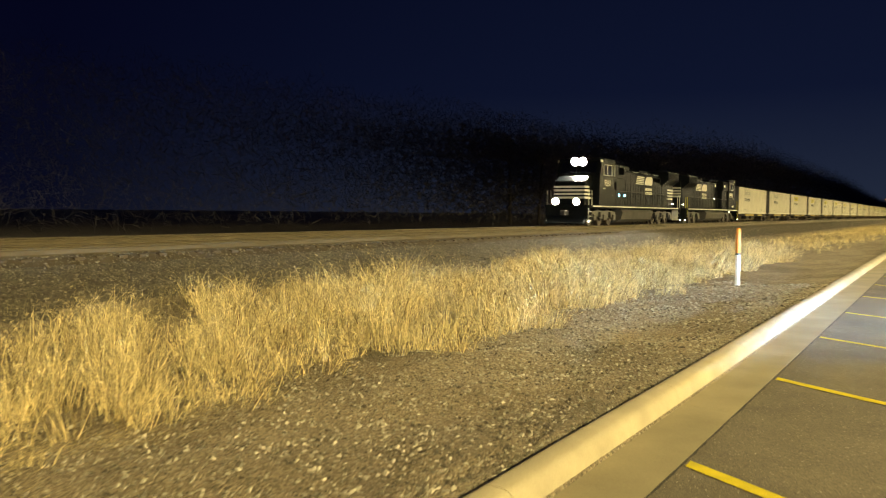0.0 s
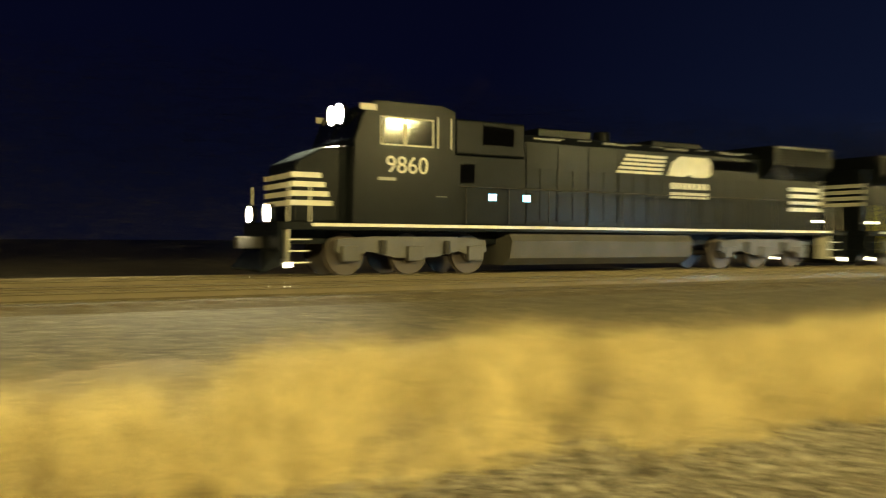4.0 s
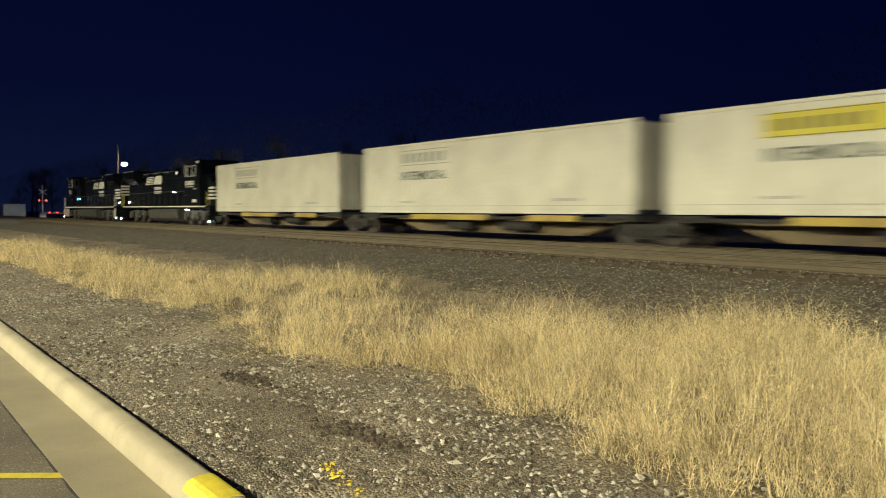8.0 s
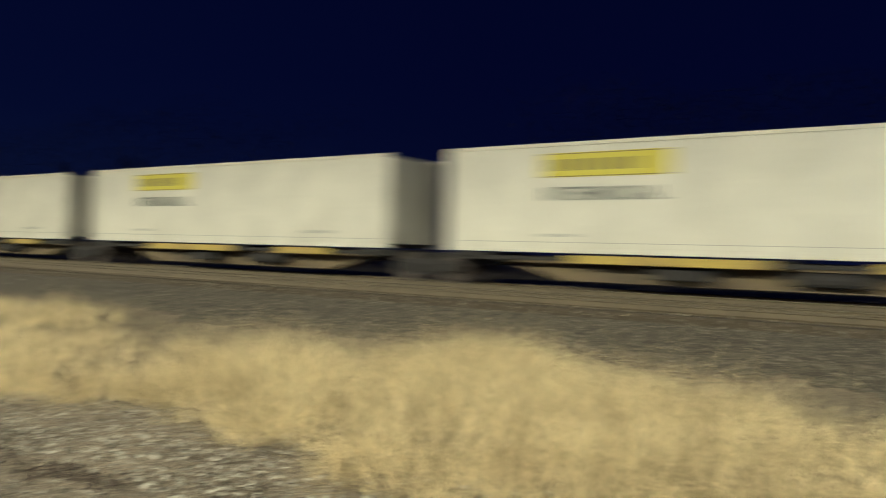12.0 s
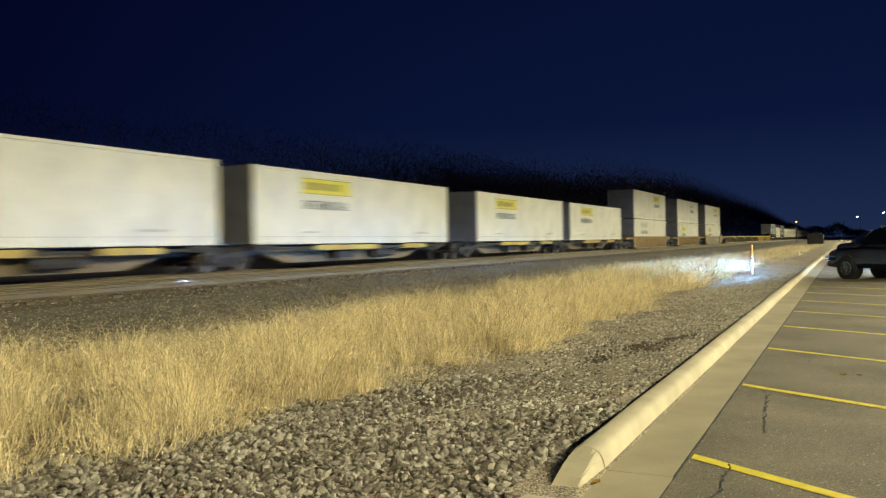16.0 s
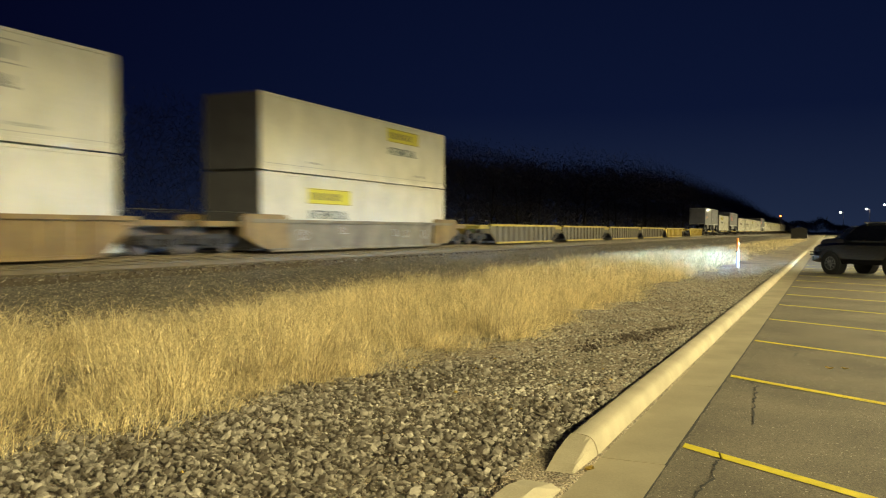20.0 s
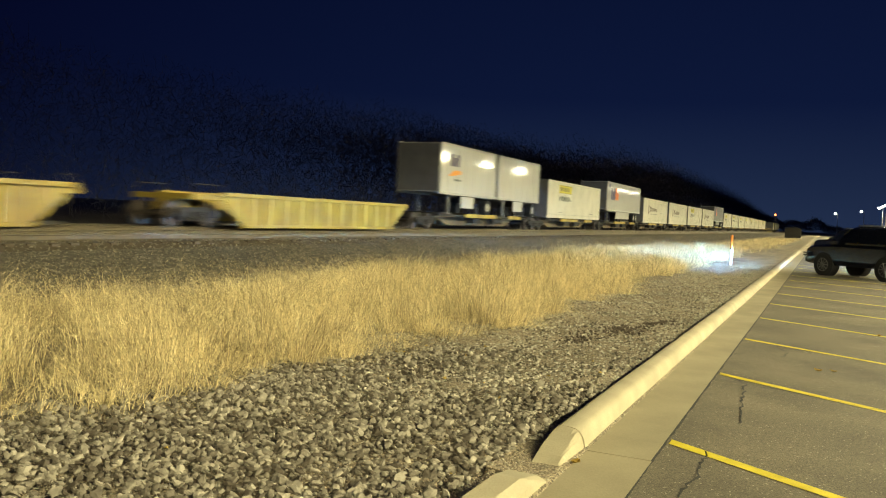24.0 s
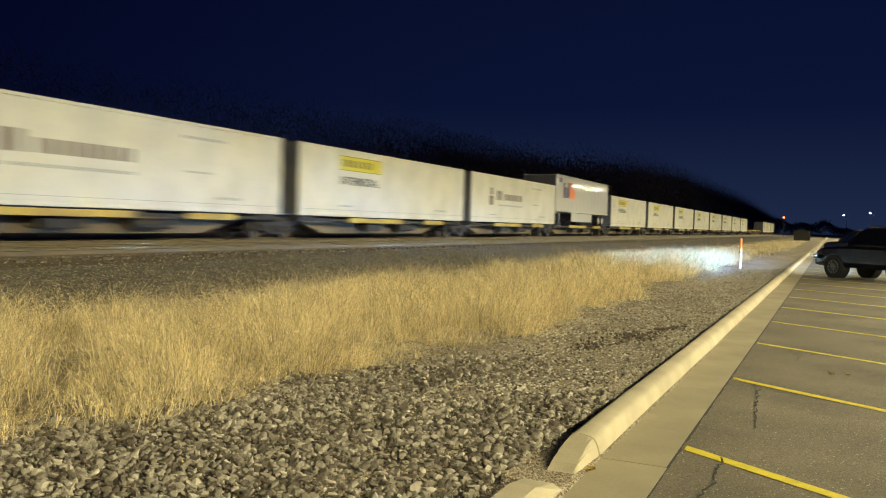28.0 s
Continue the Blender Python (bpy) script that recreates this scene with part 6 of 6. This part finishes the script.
M_REDCAR = material("dark_red_car_paint", (0.05, 0.008, 0.010), 0.2, vary=0.2, scale=1, fine=10, bump=0, coat=0.5)
M_WHITECAR = material("white_car_paint", (0.6, 0.6, 0.6), 0.2, vary=0.1, scale=1, fine=10, bump=0, coat=0.5)
M_TAILOFF = material("dull_red_lens", (0.20, 0.01, 0.01), 0.2, vary=0.1, bump=0)


def build_post():
    c = holder("marker_post", "white plastic marker post with an orange top in the gravel", "post")
    c.location = (28.56, 2.42, 0.0)
    bm = fresh()
    rod(bm, (0, 0, -0.15), (0, 0, 0.72), 0.048, None, 18)
    part("lower_tube", bm, M_POSTWHITE, c)
    bm = fresh()
    rod(bm, (0, 0, 0.72), (0, 0, 0.76), 0.051, None, 18)
    part("joint_band", bm, M_INK, c)
    bm = fresh()
    rod(bm, (0, 0, 0.76), (0, 0, 1.24), 0.05, None, 18)
    rod(bm, (0, 0, 1.24), (0, 0, 1.28), 0.05, 0.03, 18)
    part("orange_sleeve", bm, M_POSTORANGE, c)


def build_lamp():
    c = holder("street_lamp", "tall galvanised parking lot lamp with a glowing head", "street lamp", group="parking lot lamps")
    bm = fresh()
    rod(bm, (0, 0, 0.6), (0, 0, LAMP_Z), 0.14, 0.09, 12)
    part("pole", bm, M_POLE, c)
    bm = fresh()
    rod(bm, (0, 0, -0.2), (0, 0, 0.65), 0.28, None, 16)
    part("base", bm, M_CONCRETE, c)
    bm = fresh()
    rod(bm, (0, 0, LAMP_Z - 0.1), (0, 1.1, LAMP_Z + 0.05), 0.035, None, 8)
    part("arm", bm, M_POLE, c)
    bm = fresh()
    cuboid(bm, -0.19, 0.19, 0.95, 1.65, LAMP_Z - 0.02, LAMP_Z + 0.14, 0.04)
    part("head", bm, M_POLE, c)
    bm = fresh()
    bmesh.ops.create_uvsphere(bm, u_segments=14, v_segments=8, radius=0.40, matrix=Matrix.Translation((0, 1.3, LAMP_Z - 0.03)) @ Matrix.Diagonal((1, 1, 0.8, 1)))
    part("lens", bm, M_LAMPHEAD, c, "glowing lens")
    return c


def build_lamps():
    lamp = build_lamp()
    lamp.matrix_basis = pose(LAMP_XS[0], LAMP_Y, 0)
    for x in LAMP_XS[1:]:
        copy_thing(lamp, pose(x, LAMP_Y, 0))
    copy_thing(lamp, pose(409, -17.2, 0))
    copy_thing(lamp, pose(476, -7.5, 0))


def build_left_end():
    """The level crossing, street lamp and waiting cars at the far end of the track."""
    c = holder("street_lamp", "wooden pole with a glowing street lamp beyond the track", "street lamp")
    c.location = (-145.95, 34.75, 0)
    bm = fresh()
    rod(bm, (0, 0, -0.3), (0, 0, 12.4), 0.15, 0.10, 10)
    part("pole", bm, M_WOOD, c)
    bm = fresh()
    rod(bm, (0, 0, 8.9), (0.6, 0.8, 9.3), 0.04, None, 8)
    part("arm", bm, M_POLE, c)
    bm = fresh()
    bmesh.ops.create_uvsphere(bm, u_segments=14, v_segments=8, radius=0.5, matrix=Matrix.Translation((0.65, 0.85, 9.2)) @ Matrix.Diagonal((1.1, 1, 0.6, 1)))
    part("lens", bm, M_LAMPHEAD, c, "glowing lens")
    bm = fresh()
    rod(bm, (-146.5, 33.9, -0.3), (-146.5, 33.9, 6.9), 0.13, 0.10, 10)
    whole("utility_pole", bm, M_WOOD, "short weathered wooden pole beside the street lamp", "pole")
    # crossing signal
    s = holder("crossing_signal", "white crossing signal mast with red flashers", "signal")
    s.location = (-118, 10.0, 0.0)
    bm = fresh()
    rod(bm, (0, 0, -0.2), (0, 0, 5.1), 0.09, None, 10)
    part("mast", bm, M_POSTWHITE, s)
    bm = fresh()
    for a in (0.6, -0.6):
        d = Vector((0, math.cos(a), math.sin(a))) * 0.6
        cuboid(bm, 0.08, 0.1, -0.02, 0.02, 4.2, 4.22)
        rod(bm, Vector((0.1, 0, 4.1)) - d, Vector((0.1, 0, 4.1)) + d, 0.06, None, 6)
    part("crossbuck", bm, M_POSTWHITE, s)
    bm = fresh()
    cuboid(bm, -0.4, 0.4, -0.4, 0.4, 0.0, 0.9, 0.03)
    part("base_box", bm, M_POSTWHITE, s)
    for y in (-0.45, 0.45):
        bm = fresh()
        rod(bm, (0.08, y, 2.9), (0.18, y, 2.9), 0.24, None, 16)
        h = part("flasher_hood", bm, M_UNDER, s)
        bm = fresh()
        rod(bm, (0.181, y, 2.9), (0.20, y, 2.9), 0.13, None, 16)
        part("flasher", bm, M_RED, h, "red flashing lamp")
    bm = fresh()
    cuboid(bm, -0.04, 0.1, -0.6, 0.6, 2.87, 2.93)
    part("flasher_arm", bm, M_POSTWHITE, s)
    bm = fresh()
    cuboid(bm, -0.04, 0.04, -0.3, 3.6, 1.05, 1.14)
    g = part("gate_arm", bm, M_POSTWHITE, s, "lowered white gate arm")
    for y in (0.9, 1.9, 2.9):
        bm = fresh()
        rod(bm, (0.04, y, 1.2), (0.14, y, 1.2), 0.09, None, 10)
        part("gate_lamp", bm, M_RED, g, "small red gate lamp")
    s.rotation_euler = (0, 0, radians(48))
    far_side = copy_thing(s, pose(-163, 26.6, -0.1))
    far_side.scale = (1.2, 1.2, 1.2)
    # relay cabinet
    b = holder("relay_cabinet", "pale metal signal cabinet beside the crossing", "cabinet")
    b.location = (-182, 24.9, 0)
    bm = fresh()
    cuboid(bm, -1.2, 1.2, -1.9, 1.9, -0.4, 2.7, 0.04)
    part("body", bm, M_POLE, b)
    bm = fresh()
    cuboid(bm, -1.3, 1.3, -2.0, 2.0, 2.7, 2.85, 0.03)
    part("roof", bm, M_POLE, b)


def build_right_end():
    h = holder("line_shed", "small dark trackside equipment shed", "shed")
    h.location = (190, 5.0, 0)
    bm = fresh()
    cuboid(bm, -1.7, 1.7, -1.6, 1.6, -0.2, 2.0, 0.03)
    part("wall", bm, M_UNDER, h)
    bm = fresh()
    prism(bm, [(-1.8, 2.0), (1.8, 2.0), (0, 2.45)], "x", -1.9, 1.9)
    part("roof", bm, M_UNDER, h)
    g = holder("railway_signal", "slim dark railway signal mast with a glowing red lamp", "signal")
    g.location = (267, 12.6, 0)
    bm = fresh()
    rod(bm, (0, 0, -0.3), (0, 0, 6.6), 0.09, 0.07, 10)
    part("mast", bm, M_UNDER, g)
    bm = fresh()
    cuboid(bm, -0.12, 0.10, -0.30, 0.30, 5.5, 6.7, 0.04)
    part("signal_head", bm, M_UNDER, g)
    bm = fresh()
    rod(bm, (-0.20, 0, 6.15), (-0.12, 0, 6.15), 0.24, None, 14)
    part("signal_lamp", bm, M_SIGNAL, g, "glowing orange-red lamp")


# ---------------------------------------------------------------- build all
build_ground()
build_lot()
build_kerb()
build_track()
build_trees()
build_train()
suv = build_suv(True, beam=True)
parked = build_suv(False)
parked.matrix_basis = pose(50.0, -2.6, 0, 0, 0, 48)
red_car = build_suv(True, M_REDCAR, "dark red car with headlights on beyond the crossing")
red_car.matrix_basis = pose(-139.0, 30.8, 0.0, 0, 0, 286)
white_car = build_suv(True, M_WHITECAR, "white car with headlights on beyond the track")
white_car.matrix_basis = pose(-140.0, 39.7, 0.0, 0, 0, 284)
build_post()
build_lamps()
build_left_end()
build_right_end()
build_gravel()
build_grass()
build_leaves()


# ---------------------------------------------------------- what moves
# where the front of the first container is along the track
RUN = [(0, 106.0), (0.5, 98.2), (1, 92.2), (1.5, 88.2), (2, 84.2), (2.5, 77.5), (3, 69.0), (3.2, 64.5), (3.5, 57.5)]
RUN += [(4.5, 34.2), (5.5, 7.5), (6.0, -5.7), (6.5, -18.9), (7.0, -32.1), (7.25, -38.1), (7.5, -44.1)]
RUN += [(t, -17.7 - 26.4 * (t - 6.5)) for t in (8, 11, 14, 17, 20, 20.5)] + [(21, -400.1)]
RUN += [(t, -17.7 - 26.4 * (t - 6.5)) for t in (23, 26, 28)]


def distance(t):
    for (a, xa), (b, xb) in zip(RUN, RUN[1:]):
        if t <= b:
            return xa + (xb - xa) * (t - a) / (b - a)
    return RUN[-1][1]


def motions():
    for ob, u, z, turn in MOVING:
        walk(ob, [(t, pose(x + u, FAR_C, ZR + z, 0, 0, turn)) for t, x in RUN])
    # wheels roll: one set of rows for each place of a wheelset on its truck, shared by the like ones
    done = {}
    for w, ax, z, radius in WHEELS:
        key = (round(ax, 3), round(z, 3), radius)
        if key not in done:
            rows, turned = [], 0.0
            for k in range(28 * FPS + 1):
                rows.append((k / FPS, pose(ax, 0, z, 0, -math.degrees(turned) % 360, 0)))
                turned += min((distance(k / FPS) - distance((k + 1) / FPS)) / radius, 1.4)
            walk(w, rows)
            done[key] = w
        else:
            like = done[key]
            w.rotation_mode = "QUATERNION"
            w.animation_data_create()
            w.animation_data.action = like.animation_data.action
            w.animation_data.action_slot = like.animation_data.action_slot
    # the lit car rolls in and stops at the kerb
    ahead = Vector((math.cos(radians(45)), math.sin(radians(45)), 0))
    stop = Vector((26.75, -2.5, 0))
    rows = []
    for t, back, turn in ((0, 6.0, 18), (0.8, 4.6, 20), (1.4, 3.2, 28), (2.0, 2.2, 36), (2.4, 1.7, 40), (3.0, 1.0, 43), (3.5, 0.6, 45), (5.0, 0.05, 45), (6.0, 0.0, 45), (28, 0.0, 45)):
        p = stop - ahead * back
        rows.append((t, pose(p.x, p.y, 0, 0, 0, turn)))
    walk(suv, rows)


motions()
